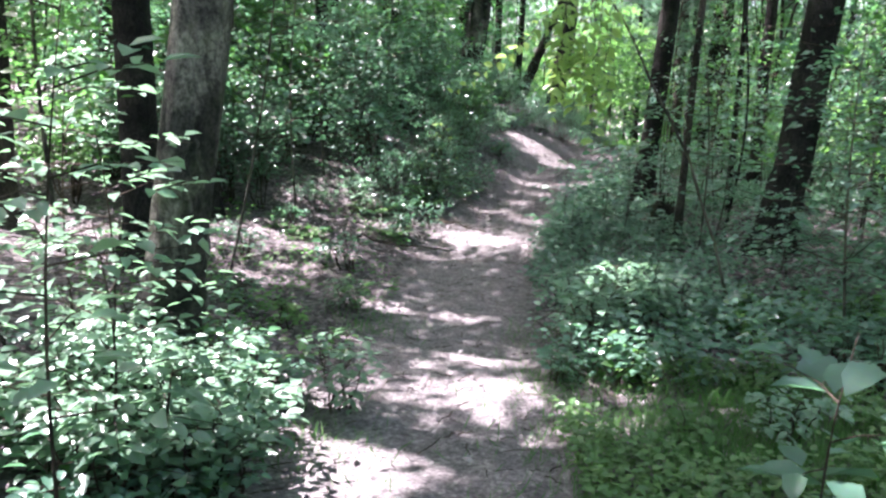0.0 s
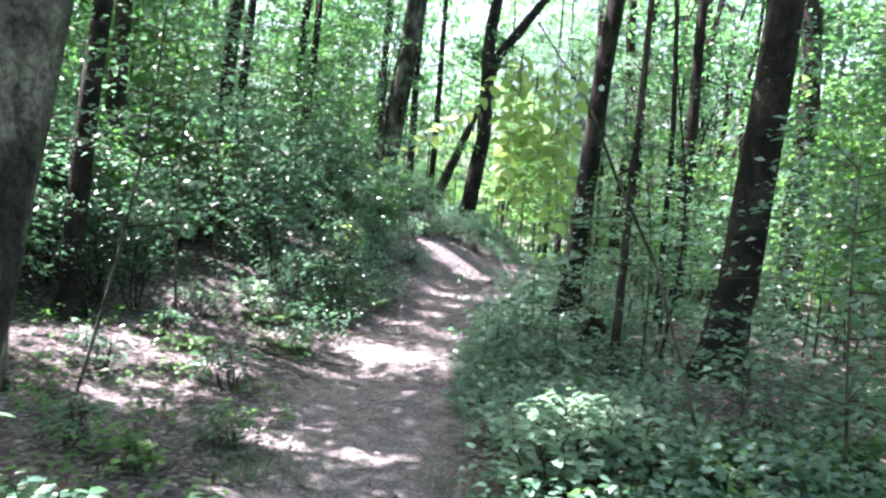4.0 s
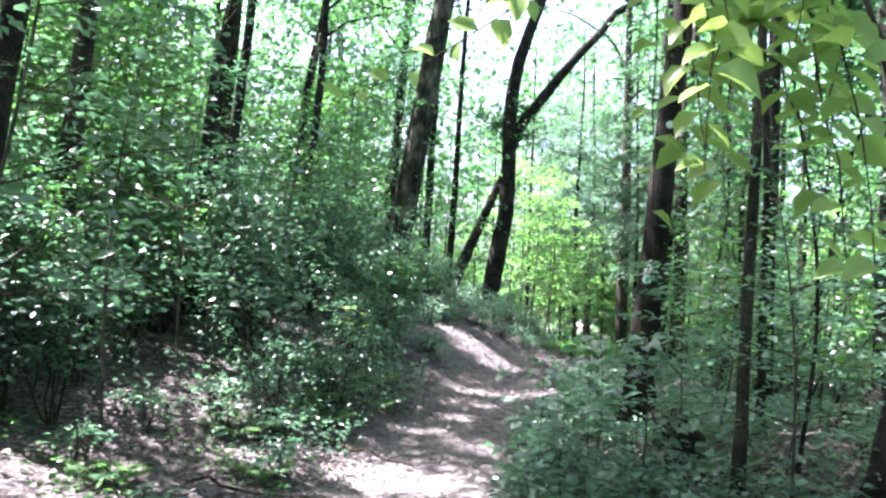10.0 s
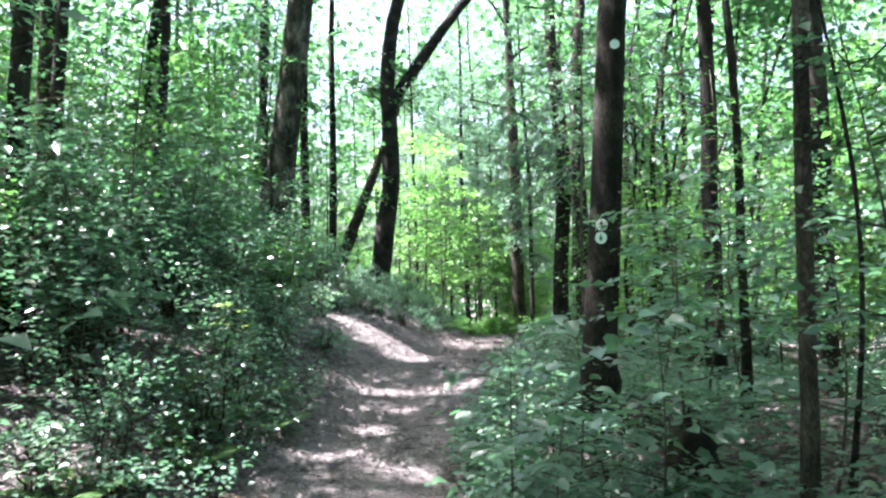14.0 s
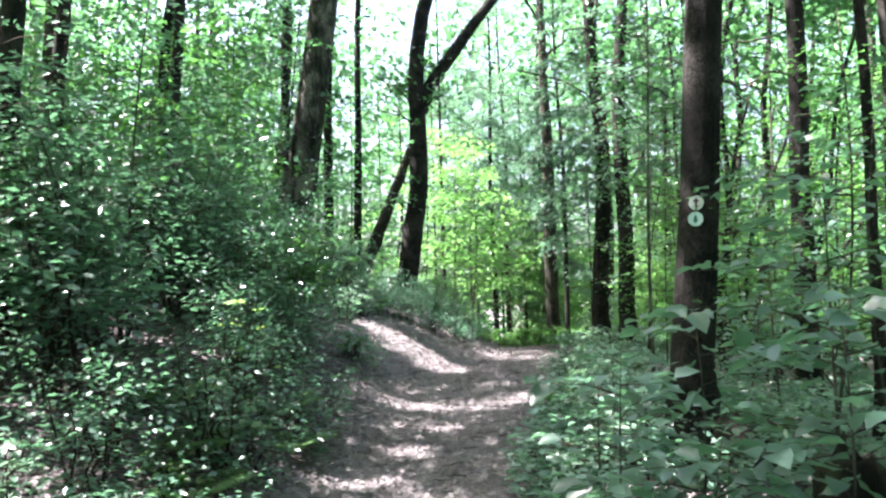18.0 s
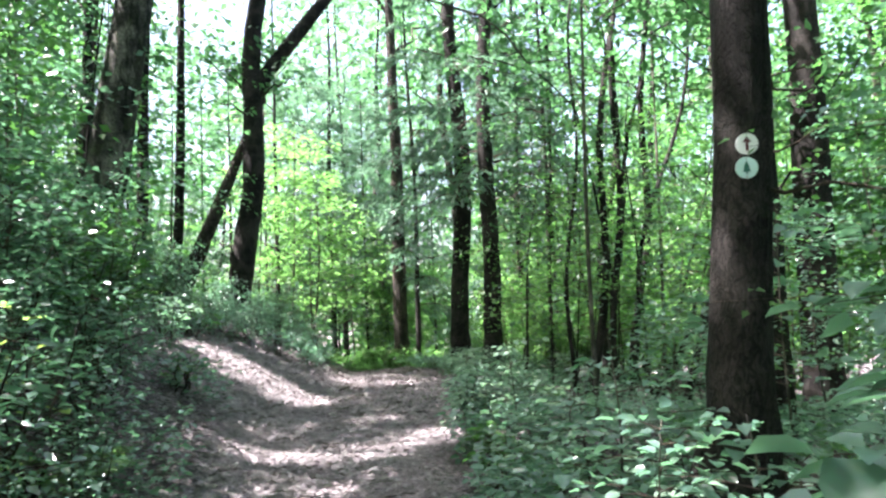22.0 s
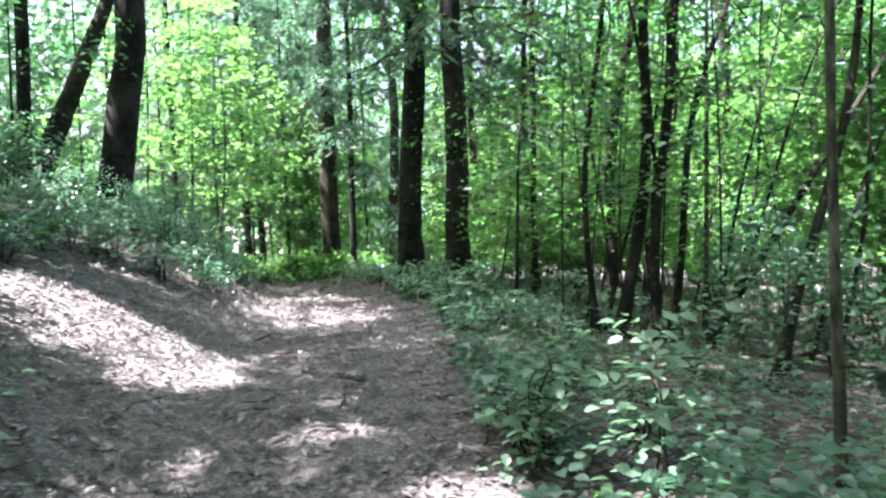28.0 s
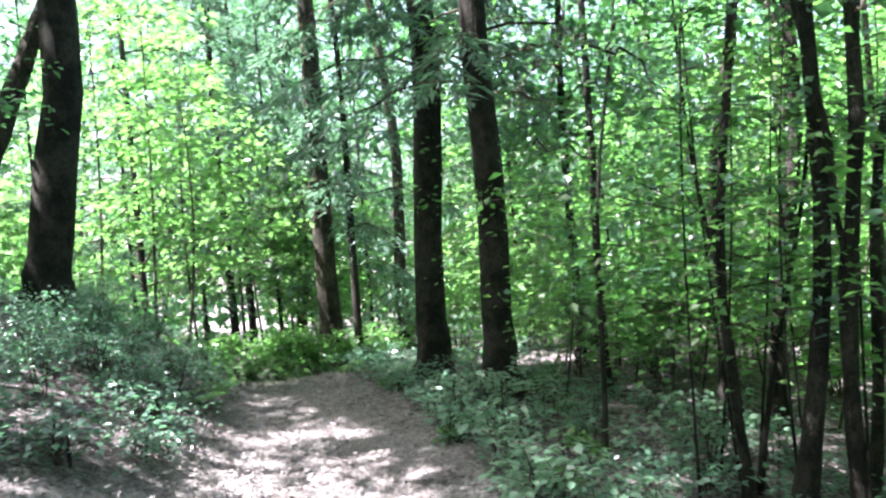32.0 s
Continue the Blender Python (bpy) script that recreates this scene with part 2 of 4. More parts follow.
# ground: trodden earth on the path, leaf litter beside it
GROUND, n, l, p, out = material("forest_floor")
tex, attr = n.new("ShaderNodeTexCoord"), n.new("ShaderNodeAttribute")
attr.attribute_name = "trodden"
fine, mid, big = (noise_node(n, l, tex.outputs["Object"], s, d, r) for s, d, r in ((38, 6, .7), (7, 5, .6), (0.8, 3, .5)))
crumbs = n.new("ShaderNodeTexVoronoi")
crumbs.inputs["Scale"].default_value = 26
l.new(tex.outputs["Object"], crumbs.inputs["Vector"])
earth = ramp(n, [(0.30, (0.085, 0.074, 0.078)), (0.5, (0.225, 0.200, 0.212)), (0.70, (0.46, 0.42, 0.44))])
l.new(fine.outputs[0], earth.inputs[0])
earth2 = ramp(n, [(0.35, (0.62, 0.60, 0.58)), (0.68, (1.2, 1.16, 1.12))])
l.new(mid.outputs[0], earth2.inputs[0])
soil = mix(n, l, 1.0, earth.outputs[0], earth2.outputs[0], "MULTIPLY")
litter = ramp(n, [(0.0, (0.020, 0.016, 0.017)), (0.45, (0.095, 0.077, 0.080)), (0.75, (0.19, 0.160, 0.165)), (1.0, (0.38, 0.34, 0.35))])
l.new(crumbs.outputs["Color"], litter.inputs[0])
duff = mix(n, l, 0.45, litter.outputs[0], fine.outputs["Color"], "SOFT_LIGHT")
edge = n.new("ShaderNodeMath")
edge.operation = "MULTIPLY_ADD"
l.new(mid.outputs[0], edge.inputs[0])
edge.inputs[1].default_value = 0.9
l.new(attr.outputs["Fac"], edge.inputs[2])
hard = ramp(n, [(0.75, (0, 0, 0)), (1.1 - .12, (1, 1, 1))])
l.new(edge.outputs[0], hard.inputs[0])
l.new(mix(n, l, hard.outputs[0], duff, soil), p.inputs["Base Color"])
p.inputs["Roughness"].default_value = 0.92
p.inputs["Specular IOR Level"].default_value = 0.25
bumped(n, l, p, mix(n, l, 0.3, fine.outputs["Color"], mid.outputs["Color"]), 1.0, 0.09)

LEAF_DARK = leaf_material("leaf_understorey", [(0.0, (0.044, 0.094, 0.068)), (0.5, (0.070, 0.140, 0.100)), (1.0, (0.11, 0.195, 0.14))], (0.14, 0.36, 0.15), 0.42, 0.32)
LEAF_DARK.node_tree.nodes["Principled BSDF"].inputs["Specular IOR Level"].default_value = 0.9
LEAF_MID = leaf_material("leaf_beech", [(0.0, (0.030, 0.075, 0.024)), (0.5, (0.050, 0.115, 0.032)), (1.0, (0.085, 0.165, 0.045))], (0.16, 0.46, 0.09), 0.46, 0.36)
# pale leaf green, whitened further for the glare of sun and sky
LEAF_PALE_SUN = leaf_material("leaf_pale_sun", [(0.0, (0.075, 0.14, 0.090)), (0.5, (0.115, 0.195, 0.13)), (1.0, (0.17, 0.26, 0.185))], (0.26, 0.50, 0.24), 0.36, 0.30)
# brighter, yellower copy of the leaf green, with the sun's glow coloured in
LEAF_BRIGHT_SUN = leaf_material("leaf_bright_sun", [(0.0, (0.050, 0.13, 0.045)), (0.5, (0.078, 0.165, 0.050)), (1.0, (0.115, 0.205, 0.065))], (0.25, 0.57, 0.13), 0.55, 0.4)
# lightened lime green, strong sun and its glow mixed into the colour
LEAF_LIME_SUN = leaf_material("leaf_sunny", [(0.0, (0.15, 0.26, 0.06)), (0.5, (0.20, 0.32, 0.08)), (1.0, (0.27, 0.38, 0.11))], (0.58, 0.82, 0.20), 0.5, 0.34)
LEAF_CANOPY = leaf_material("leaf_canopy", [(0.0, (0.026, 0.080, 0.030)), (0.5, (0.042, 0.115, 0.040)), (1.0, (0.070, 0.155, 0.056))], (0.17, 0.46, 0.15), 0.42, 0.4)
NEEDLES = leaf_material("pine_needles", [(0.0, (0.034, 0.076, 0.055)), (0.5, (0.054, 0.115, 0.082)), (1.0, (0.092, 0.160, 0.115))], (0.17, 0.35, 0.18), 0.42, 0.45)
FERN = leaf_material("fern_green", [(0.0, (0.04, 0.10, 0.035)), (0.5, (0.065, 0.14, 0.045)), (1.0, (0.10, 0.18, 0.06))], (0.18, 0.36, 0.07), 0.4, 0.45)
GRASS = leaf_material("grass_green", [(0.0, (0.035, 0.10, 0.025)), (0.5, (0.055, 0.14, 0.035)), (1.0, (0.10, 0.18, 0.05))], (0.14, 0.38, 0.08), 0.35, 0.5)
DEAD = leaf_material("dead_leaf", [(0.0, (0.030, 0.024, 0.024)), (0.35, (0.085, 0.070, 0.070)), (0.75, (0.20, 0.172, 0.175)), (1.0, (0.40, 0.365, 0.37))], (0.14, 0.09, 0.06), 0.08, 0.55)
BARK_DARK = bark_material("bark_dark", (0.011, 0.0095, 0.009), (0.044, 0.038, 0.035))
BARK_GREY = bark_material("bark_grey", (0.032, 0.029, 0.026), (0.24, 0.225, 0.205), 0.8, 0.25, 0.62, .93, .55, .72)
BARK_BROWN = bark_material("bark_brown", (0.020, 0.017, 0.015), (0.080, 0.067, 0.058), 0.9, 0.15)
BARK_SMOOTH = bark_material("bark_smooth", (0.045, 0.040, 0.033), (0.125, 0.115, 0.10), 0.5, 0.4)
TWIG = bark_material("twig", (0.035, 0.026, 0.02), (0.11, 0.085, 0.066), 3.0)
WOOD_ROT = bark_material("rotten_wood", (0.018, 0.015, 0.013), (0.060, 0.048, 0.040), 1.5, 0.5)
WHITE = plain_material("marker_white", (0.78, 0.79, 0.77), 0.45, 0.15)
MINT = plain_material("marker_mint", (0.55, 0.74, 0.70), 0.45, 0.15)
MAROON = plain_material("marker_maroon", (0.09, 0.018, 0.022), 0.5, 0.15)
PINE_INK = plain_material("marker_green", (0.02, 0.13, 0.09), 0.5, 0.15)
STEEL = plain_material("nail_steel", (0.35, 0.34, 0.33), 0.4, 0.1)
STEEL.node_tree.nodes["Principled BSDF"].inputs["Metallic"].default_value = 1.0


# ---- shaping tools ----
RNG = np.random.default_rng(7)


def mesh_of(name, verts, faces, mat, smooth=False):
    """A mesh from arrays: verts n x 3, faces a list of index arrays m x 3 or m x 4."""
    me = bpy.data.meshes.new(name)
    verts = np.asarray(verts, np.float32)
    faces = [np.asarray(f, np.int32) for f in faces if len(f)]
    loops = np.concatenate([f.ravel() for f in faces])
    counts = np.concatenate([np.full(len(f), f.shape[1], np.int32) for f in faces])
    starts = np.concatenate([[0], np.cumsum(counts)[:-1]]).astype(np.int32)
    me.vertices.add(len(verts))
    me.vertices.foreach_set("co", verts.ravel())
    me.loops.add(len(loops))
    me.loops.foreach_set("vertex_index", loops)
    me.polygons.add(len(counts))
    me.polygons.foreach_set("loop_start", starts)
    if smooth:
        me.polygons.foreach_set("use_smooth", np.ones(len(counts), bool))
    me.update(calc_edges=True)
    me.validate()
    me.materials.append(mat)
    return me


def hang(name, me, parent, label=""):
    """Links a mesh as one part under a thing or a part."""
    ob = new(name, me)
    ob.parent = parent
    return tagged(ob, label)


def part(name, bm, mat, parent, label=""):
    me = bpy.data.meshes.new(name)
    bm.to_mesh(me)
    bm.free()
    me.materials.append(mat)
    return hang(name, me, parent, label)


def thing(name, place, label, category, group=""):
    ob = new(name)
    ob.matrix_world = place
    ob.empty_display_size = 0.2
    return tagged(ob, label, category, group)


def unit(v):
    return v / np.maximum(np.linalg.norm(v, axis=-1, keepdims=True), 1e-9)


def leaves(at, along, up, size, wide=0.55, fine=False, fold=0.18, droop=0.15):
    """Leaf blades: foot, direction, upper side and length of each. fine: eight-sided blades with a crease, else two triangles."""
    count = len(at)
    along = unit(along)
    side = unit(np.cross(along, up))
    top = np.cross(side, along)
    size = np.broadcast_to(np.asarray(size, float), (count,))[:, None]
    if fine:
        rows = [(0, 0, 0), (.30, -.5, fold), (.30, .5, fold), (.68, -.42, fold * .7), (.68, .42, fold * .7), (1, 0, -droop), (.32, 0, 0.0), (.68, 0, -droop * .35)]
        tri = [(0, 1, 6), (0, 6, 2), (3, 5, 7), (7, 5, 4)]
        quad = [(1, 3, 7, 6), (6, 7, 4, 2)]
    else:
        rows = [(0, 0, 0), (.45, -.5, fold), (1, 0, -droop), (.45, .5, fold)]
        tri, quad = [(0, 1, 2), (0, 2, 3)], []
    v = np.stack([at + size * (a * along + w * wide * side + h * wide * top) for a, w, h in rows], 1)
    base = (np.arange(count) * len(rows))[:, None, None]
    f = [(base + np.array(k)[None]).reshape(-1, len(k[0])) for k in (tri, quad) if k]
    return v.reshape(-1, 3), f


def joined(pieces):
    """Several (verts, faces) as one."""
    vs, fs, at = [], [], 0
    for v, f in pieces:
        vs.append(v)
        fs += [np.asarray(k) + at for k in f if len(k)]
        at += len(v)
    tris = [f for f in fs if f.shape[1] == 3]
    quads = [f for f in fs if f.shape[1] == 4]
    return np.concatenate(vs), [np.concatenate(k) for k in (tris, quads) if k]


def tube(points, radii, sides=7, rough=0.0, lobes=0.0, seed=0):
    """A round, uneven limb along points, closed at its tip."""
    points, radii = np.asarray(points, float), np.asarray(radii, float)
    gen = np.random.default_rng(seed)
    ahead = unit(np.gradient(points, axis=0))
    ref = np.where(np.abs(ahead[:, 2:3]) > .9, [[1.0, 0, 0]], [[0, 0, 1.0]])
    u = unit(np.cross(ref, ahead))
    w = np.cross(ahead, u)
    turn = np.linspace(0, 2 * np.pi, sides, endpoint=False)
    r = radii[:, None] * (1 + rough * gen.standard_normal((len(points), sides)) * .5)
    if lobes:
        low = np.exp(-np.maximum(points[:, 2:3] - points[0, 2] - .12, 0) / .22)
        r = r * (1 + lobes * low * np.maximum(0, np.sin(turn * 2.5 + seed) + .5 * np.sin(turn * 4 + seed * 2))[None])
    v = points[:, None] + r[..., None] * (np.cos(turn)[None, :, None] * u[:, None] + np.sin(turn)[None, :, None] * w[:, None])
    k, s = np.meshgrid(np.arange(len(points) - 1), np.arange(sides), indexing="ij")
    a, b = k * sides + s, k * sides + (s + 1) % sides
    quad = np.stack([a, b, b + sides, a + sides], -1).reshape(-1, 4)
    tip = len(points) * sides
    ring = tip - sides + np.arange(sides)
    cap = np.stack([ring, np.roll(ring, -1), np.full(sides, tip)], 1)
    return np.concatenate([v.reshape(-1, 3), points[-1:]]), [cap, quad]


def bend(a, b, sag=0.0, steps=7, wander=0.0, gen=RNG):
    """Points from a to b, bowed by sag (upwards) and wandering a little."""
    a, b = np.asarray(a, float), np.asarray(b, float)
    t = np.linspace(0, 1, steps)[:, None]
    p = a + (b - a) * t
    p[:, 2] += sag * 4 * (t * (1 - t))[:, 0]
    p[1:-1] += gen.standard_normal((steps - 2, 3)) * wander
    return p


# ---- ground ----
def spaced(lo, hi, step, far, grow=1.22):
    mid = list(np.arange(lo, hi, step))
    up, d = [hi], step
    while up[-1] < far:
        d *= grow
        up.append(up[-1] + d)
    down, d = [lo - step], step
    while down[-1] > -far:
        d *= grow
        down.append(down[-1] - d)
    return np.array(down[::-1] + mid + up)


def make_ground():
    xs, ys = spaced(-7.0, 8.0, 0.15, 900), spaced(-3.0, 32.0, 0.15, 900)
    gx, gy = np.meshgrid(xs, ys)
    z, trodden = surface(gx, gy)
    z = z + RNG.standard_normal(z.shape) * .004
    far = np.hypot(gx, gy)
    z = np.where(far > 120, -3.0, z)
    verts = np.stack([gx, gy, z], -1).reshape(-1, 3)
    k, s = np.meshgrid(np.arange(len(ys) - 1), np.arange(len(xs) - 1), indexing="ij")
    a = k * len(xs) + s
    me = mesh_of("ground", verts, [np.stack([a, a + 1, a + 1 + len(xs), a + len(xs)], -1).reshape(-1, 4)], GROUND, True)
    at = me.attributes.new("trodden", "FLOAT", "POINT")
    at.data.foreach_set("value", trodden.ravel().astype(np.float32))
    return tagged(new("ground", me), "brown forest floor with leaf litter and a trodden earth path", "ground", kind="structure")


make_ground()


# ---- trees ----
GROUP_TREES = "forest trees"
TREE_SEED = [100]


def crown_leaves(centres, radii, count, size, gen, wide=0.6, flat=0.55, keep_sun=True):
    pick = gen.integers(0, len(centres), count)
    off = gen.standard_normal((count, 3))
    off = unit(off) * (gen.random((count, 1)) ** .45) * np.asarray(radii)[pick][:, None]
    off[:, 2] *= flat
    at = np.asarray(centres)[pick] + off
    if keep_sun:
        at = at[~sunlit(at, .5, gen.random(len(at)))]
    count = len(at)
    along = gen.standard_normal((count, 3)) + [0, 0, -.25]
    along[:, 2] *= .45
    up = gen.standard_normal((count, 3)) * .55 + [0, 0, 1]
    size = size * np.interp(at[:, 2], [3, 9], [.62, 1.0])
    return leaves(at, along, up, size * (.65 + .7 * gen.random(count)), wide)


def tree(x, y, d, h, lean=(0, 0), bark=BARK_DARK, crown=5200, low=.45, spread=3.2, leaf=.20, label="", limbs=7, bow=0.0, leaf_mat=LEAF_CANOPY, sides=16, lobes=.35, fork=None, snags=0, name="tree", wave=0.0, flare=.55):
    """A forest tree: trunk with root flare, limbs and a crown of single leaves in clumps."""
    TREE_SEED[0] += 1
    seed = TREE_SEED[0]
    gen = np.random.default_rng(seed)
    z0 = float(height(x, y))
    root = thing(name, pose(x, y, z0), label or "tall dark-barked forest tree with a leafy crown", "tree", GROUP_TREES)
    hs = np.unique(np.concatenate([np.linspace(-.2, .9, 9), np.linspace(.9, h, 17)]))
    sway = bow * np.sin(hs / h * 3.0) + gen.normal(0, .13) * np.sin(hs * .55 + seed) * np.clip((hs - 1.5) / 4, 0, 1) + wave * np.sin(hs * 1.5 + seed)
    axis = np.stack([lean[0] * hs + sway + .02 * d * gen.standard_normal(len(hs)), lean[1] * hs + .02 * d * gen.standard_normal(len(hs)), hs], 1)
    r = d / 2 * (1 + flare * np.exp(-np.maximum(hs, 0) / .25)) * (1 - .72 * (np.maximum(hs, 0) / h) ** 1.15)
    v, f = tube(axis, r, sides, .09, lobes, seed)
    hang("trunk", mesh_of("trunk", v, f, bark, True), root)

    def on_axis(z):
        return np.array([np.interp(z, hs, axis[:, k]) for k in range(3)])

    centres, radii = [], []
    for k in range(limbs):
        z = h * (low + (1 - low) * (k + .5) / limbs)
        turn = k * 2.4 + gen.random() * .8 + seed
        out = spread * (.55 + .6 * gen.random()) * (1.1 - .5 * k / limbs)
        a = on_axis(z)
        for more in (0, 1.1, 2.2, 3.1, 4.2, 5.2):
            b = a + [math.cos(turn + more) * out, math.sin(turn + more) * out, out * (.25 + .45 * gen.random())]
            if not sunlit(bend(a, b, .12 * out) + [x, y, z0], .5).any():
                break
        rr = float(np.interp(z, hs, r)) * .42
        pts = bend(a, b, .12 * out, 7, .05 * out, gen)
        v, f = tube(pts, np.linspace(rr, .012, 7), 6, .1, 0, seed + k)
        hang("limb", mesh_of("limb", v, f, bark, True), root)
        for q, rad in ((b, .75), ((a + b) / 2 + [0, 0, .2], .55)):
            centres.append(q)
            radii.append(rad * spread * .62)
    for k in range(snags):
        z = 1.6 + k * .55 + gen.random() * .4
        turn = gen.random() * 6.28
        a = on_axis(z)
        b = a + [math.cos(turn) * .8, math.sin(turn) * .8, .05 * gen.standard_normal()]
        v, f = tube(bend(a, b, -.05, 5, .03, gen), np.linspace(.014, .003, 5), 5, .1, 0, seed + k)
        hang("dead_branch", mesh_of("dead_branch", v, f, TWIG, True), root, "bare dead side branch")
    if fork:
        for zf, (fx, fy, fz), fd in fork:
            a = on_axis(zf)
            pts = bend(a, a + [fx, fy, fz], .07 * fz, 9, .04, gen)
            v, f = tube(pts, np.linspace(fd / 2, fd / 4, 9), 10, .08, 0, seed)
            hang("stem", mesh_of("stem", v, f, bark, True), root)
            centres.append(pts[-1])
            radii.append(2.0)
    centres.append(on_axis(h))
    radii.append(spread * .5)
    world_c = np.array(centres) + [x, y, z0]
    v, f = crown_leaves(world_c, radii, crown, leaf, gen)
    if len(v):
        hang("crown", mesh_of("crown", v - [x, y, z0], f, leaf_mat), root)
    return root


def hemlock(x, y, d, h, low, high, count, reach, lean=(0, 0), label="", bark=BARK_DARK):
    """A conifer in the shade: a trunk with long boughs that rise, then droop in flat feathery sprays."""
    root = tree(x, y, d, h, lean, bark, 1600, .6, 2.2, label=label, leaf_mat=NEEDLES, leaf=.14, sides=18 if d > .3 else 10, limbs=5)
    gen = np.random.default_rng(TREE_SEED[0] + 900)
    z0 = float(height(x, y))
    for k in range(count):
        z = low + (high - low) * (k + gen.random()) / count
        turn = k * 2.4 + gen.random()
        out = reach * (.6 + .6 * gen.random()) * (1.1 - .45 * (z - low) / (high - low))
        a = np.array([lean[0] * z, lean[1] * z, z])
        b = a + [math.cos(turn) * out, math.sin(turn) * out, -out * gen.uniform(.05, .4)]
        pts = bend(a, b, .16 * out, 8, .02 * out, gen)
        bits = [tube(pts, np.linspace(.010 + .006 * out, .002, 8), 5, 0, 0, k)]
        ahead = unit(b - a)
        across = unit(np.cross(ahead, [0, 0, 1.0]))
        feet, ways = [], []
        for j in range(13):
            s = .2 + .8 * (j + gen.random()) / 13
            foot = np.array([np.interp(s * 7, np.arange(8), pts[:, c]) for c in range(3)])
            ln = out * .42 * (1.15 - .8 * s) + .12
            tip = foot + (across * (1 if j % 2 else -1) * gen.uniform(.5, 1) + ahead * .7) * ln + [0, 0, -ln * gen.uniform(.2, .7)]
            bits.append(tube(np.array([foot, (foot + tip) / 2, tip]), [.004, .0025, .001], 3))
            m = 20
            u = gen.random((m, 1))
            feet.append(foot + (tip - foot) * u + gen.standard_normal((m, 3)) * .02)
            way = unit(tip - foot) * .8 + unit(np.cross(tip - foot, [0, 0, 1.0])) * np.where(np.arange(m) % 2, 1, -1)[:, None] * .7 + gen.standard_normal((m, 3)) * .25
            ways.append(way)
        feet, ways = np.concatenate(feet), np.concatenate(ways)
        ok = ~sunlit(feet + [x, y, z0], .9)
        feet, ways = feet[ok], ways[ok]
        if len(feet):
            blades = leaves(feet, ways, gen.standard_normal(feet.shape) * .35 + [0, 0, 1], .19 * (.6 + .7 * gen.random(len(feet))), .27)
            hang("bough", leafy(bits, [blades], NEEDLES), root)
    return root


# ---- saplings and shrubs ----
def sprays(stem_pts, levels, reach, per, size, gen, rise=.25, tier=1, wide=.6, fine=False, lit=False, origin=(0, 0, 0), droop_dir=-.15, loose=0.0):
    """Twigs from a stem with leaves set along both sides in flat layers. Returns twig pieces and leaf pieces."""
    twigs, feet, ways, ups = [], [], [], []
    n_pts = len(stem_pts)
    for k in range(levels):
        step = (k // tier) * tier
        t = .28 + .7 * (step + gen.random() * (.7 if tier == 1 else .9)) / levels
        at = np.array([np.interp(t * (n_pts - 1), np.arange(n_pts), stem_pts[:, c]) for c in range(3)])
        turn = k * 2.4 + gen.random()
        ln = reach * (1.1 - .55 * t) * (.7 + .6 * gen.random())
        b = at + [math.cos(turn) * ln, math.sin(turn) * ln, ln * (rise * gen.random() - .05)]
        pts = bend(at, b, .07 * ln, 6, .02 * ln, gen)
        twigs.append(tube(pts[[0, 2, 5]], np.linspace(.0035 + .0025 * ln, .0012, 3), 3, 0, 0, k))
        j = np.arange(per)
        s = (.18 + .82 * (j + .5) / per)[:, None]
        p = np.stack([np.interp(s[:, 0] * 5, np.arange(6), pts[:, c]) for c in range(3)], 1)
        ahead = unit(b - at)
        sidew = unit(np.cross(ahead, [0, 0, 1.0])) * np.where(j % 2, 1.0, -1.0)[:, None]
        # short side twigs carry the leaves further out
        p = p + sidew * ln * .28 * gen.random((per, 1)) * (1 - s * .6) + gen.standard_normal((per, 3)) * (.02 + loose)
        feet.append(p)
        way = sidew * (.7 + .5 * gen.random((per, 1))) + ahead * (.5 + .5 * gen.random((per, 1)))
        way[:, 2] += droop_dir + (.25 + 2 * loose) * gen.standard_normal(per)
        ways.append(way)
        ups.append(np.array([0, 0, 1.0]) + gen.standard_normal((per, 3)) * (.3 + 2.2 * loose))
    feet, ways, ups = np.concatenate(feet), np.concatenate(ways), np.concatenate(ups)
    if lit:
        ok = ~sunlit(feet + np.asarray(origin), .9)
        feet, ways, ups = feet[ok], ways[ok], ups[ok]
    return twigs, leaves(feet, ways, ups, size * (.6 + .7 * gen.random(len(feet))), wide, fine)


def leafy(twig_bits, leaf_bits, leaf_mat):
    """One mesh of leaves and the fine twigs that carry them."""
    tv, tf = joined(twig_bits)
    lv, lf = joined(leaf_bits)
    v, f = joined([(tv, tf), (lv, lf)])
    me = mesh_of("foliage", v, f, leaf_mat)
    me.materials.append(TWIG)
    first = np.empty(len(me.polygons), np.int32)
    me.polygons.foreach_get("loop_start", first)
    corner = np.empty(len(me.loops), np.int32)
    me.loops.foreach_get("vertex_index", corner)
    me.polygons.foreach_set("material_index", (corner[first] < len(tv)).astype(np.int32))
    return me


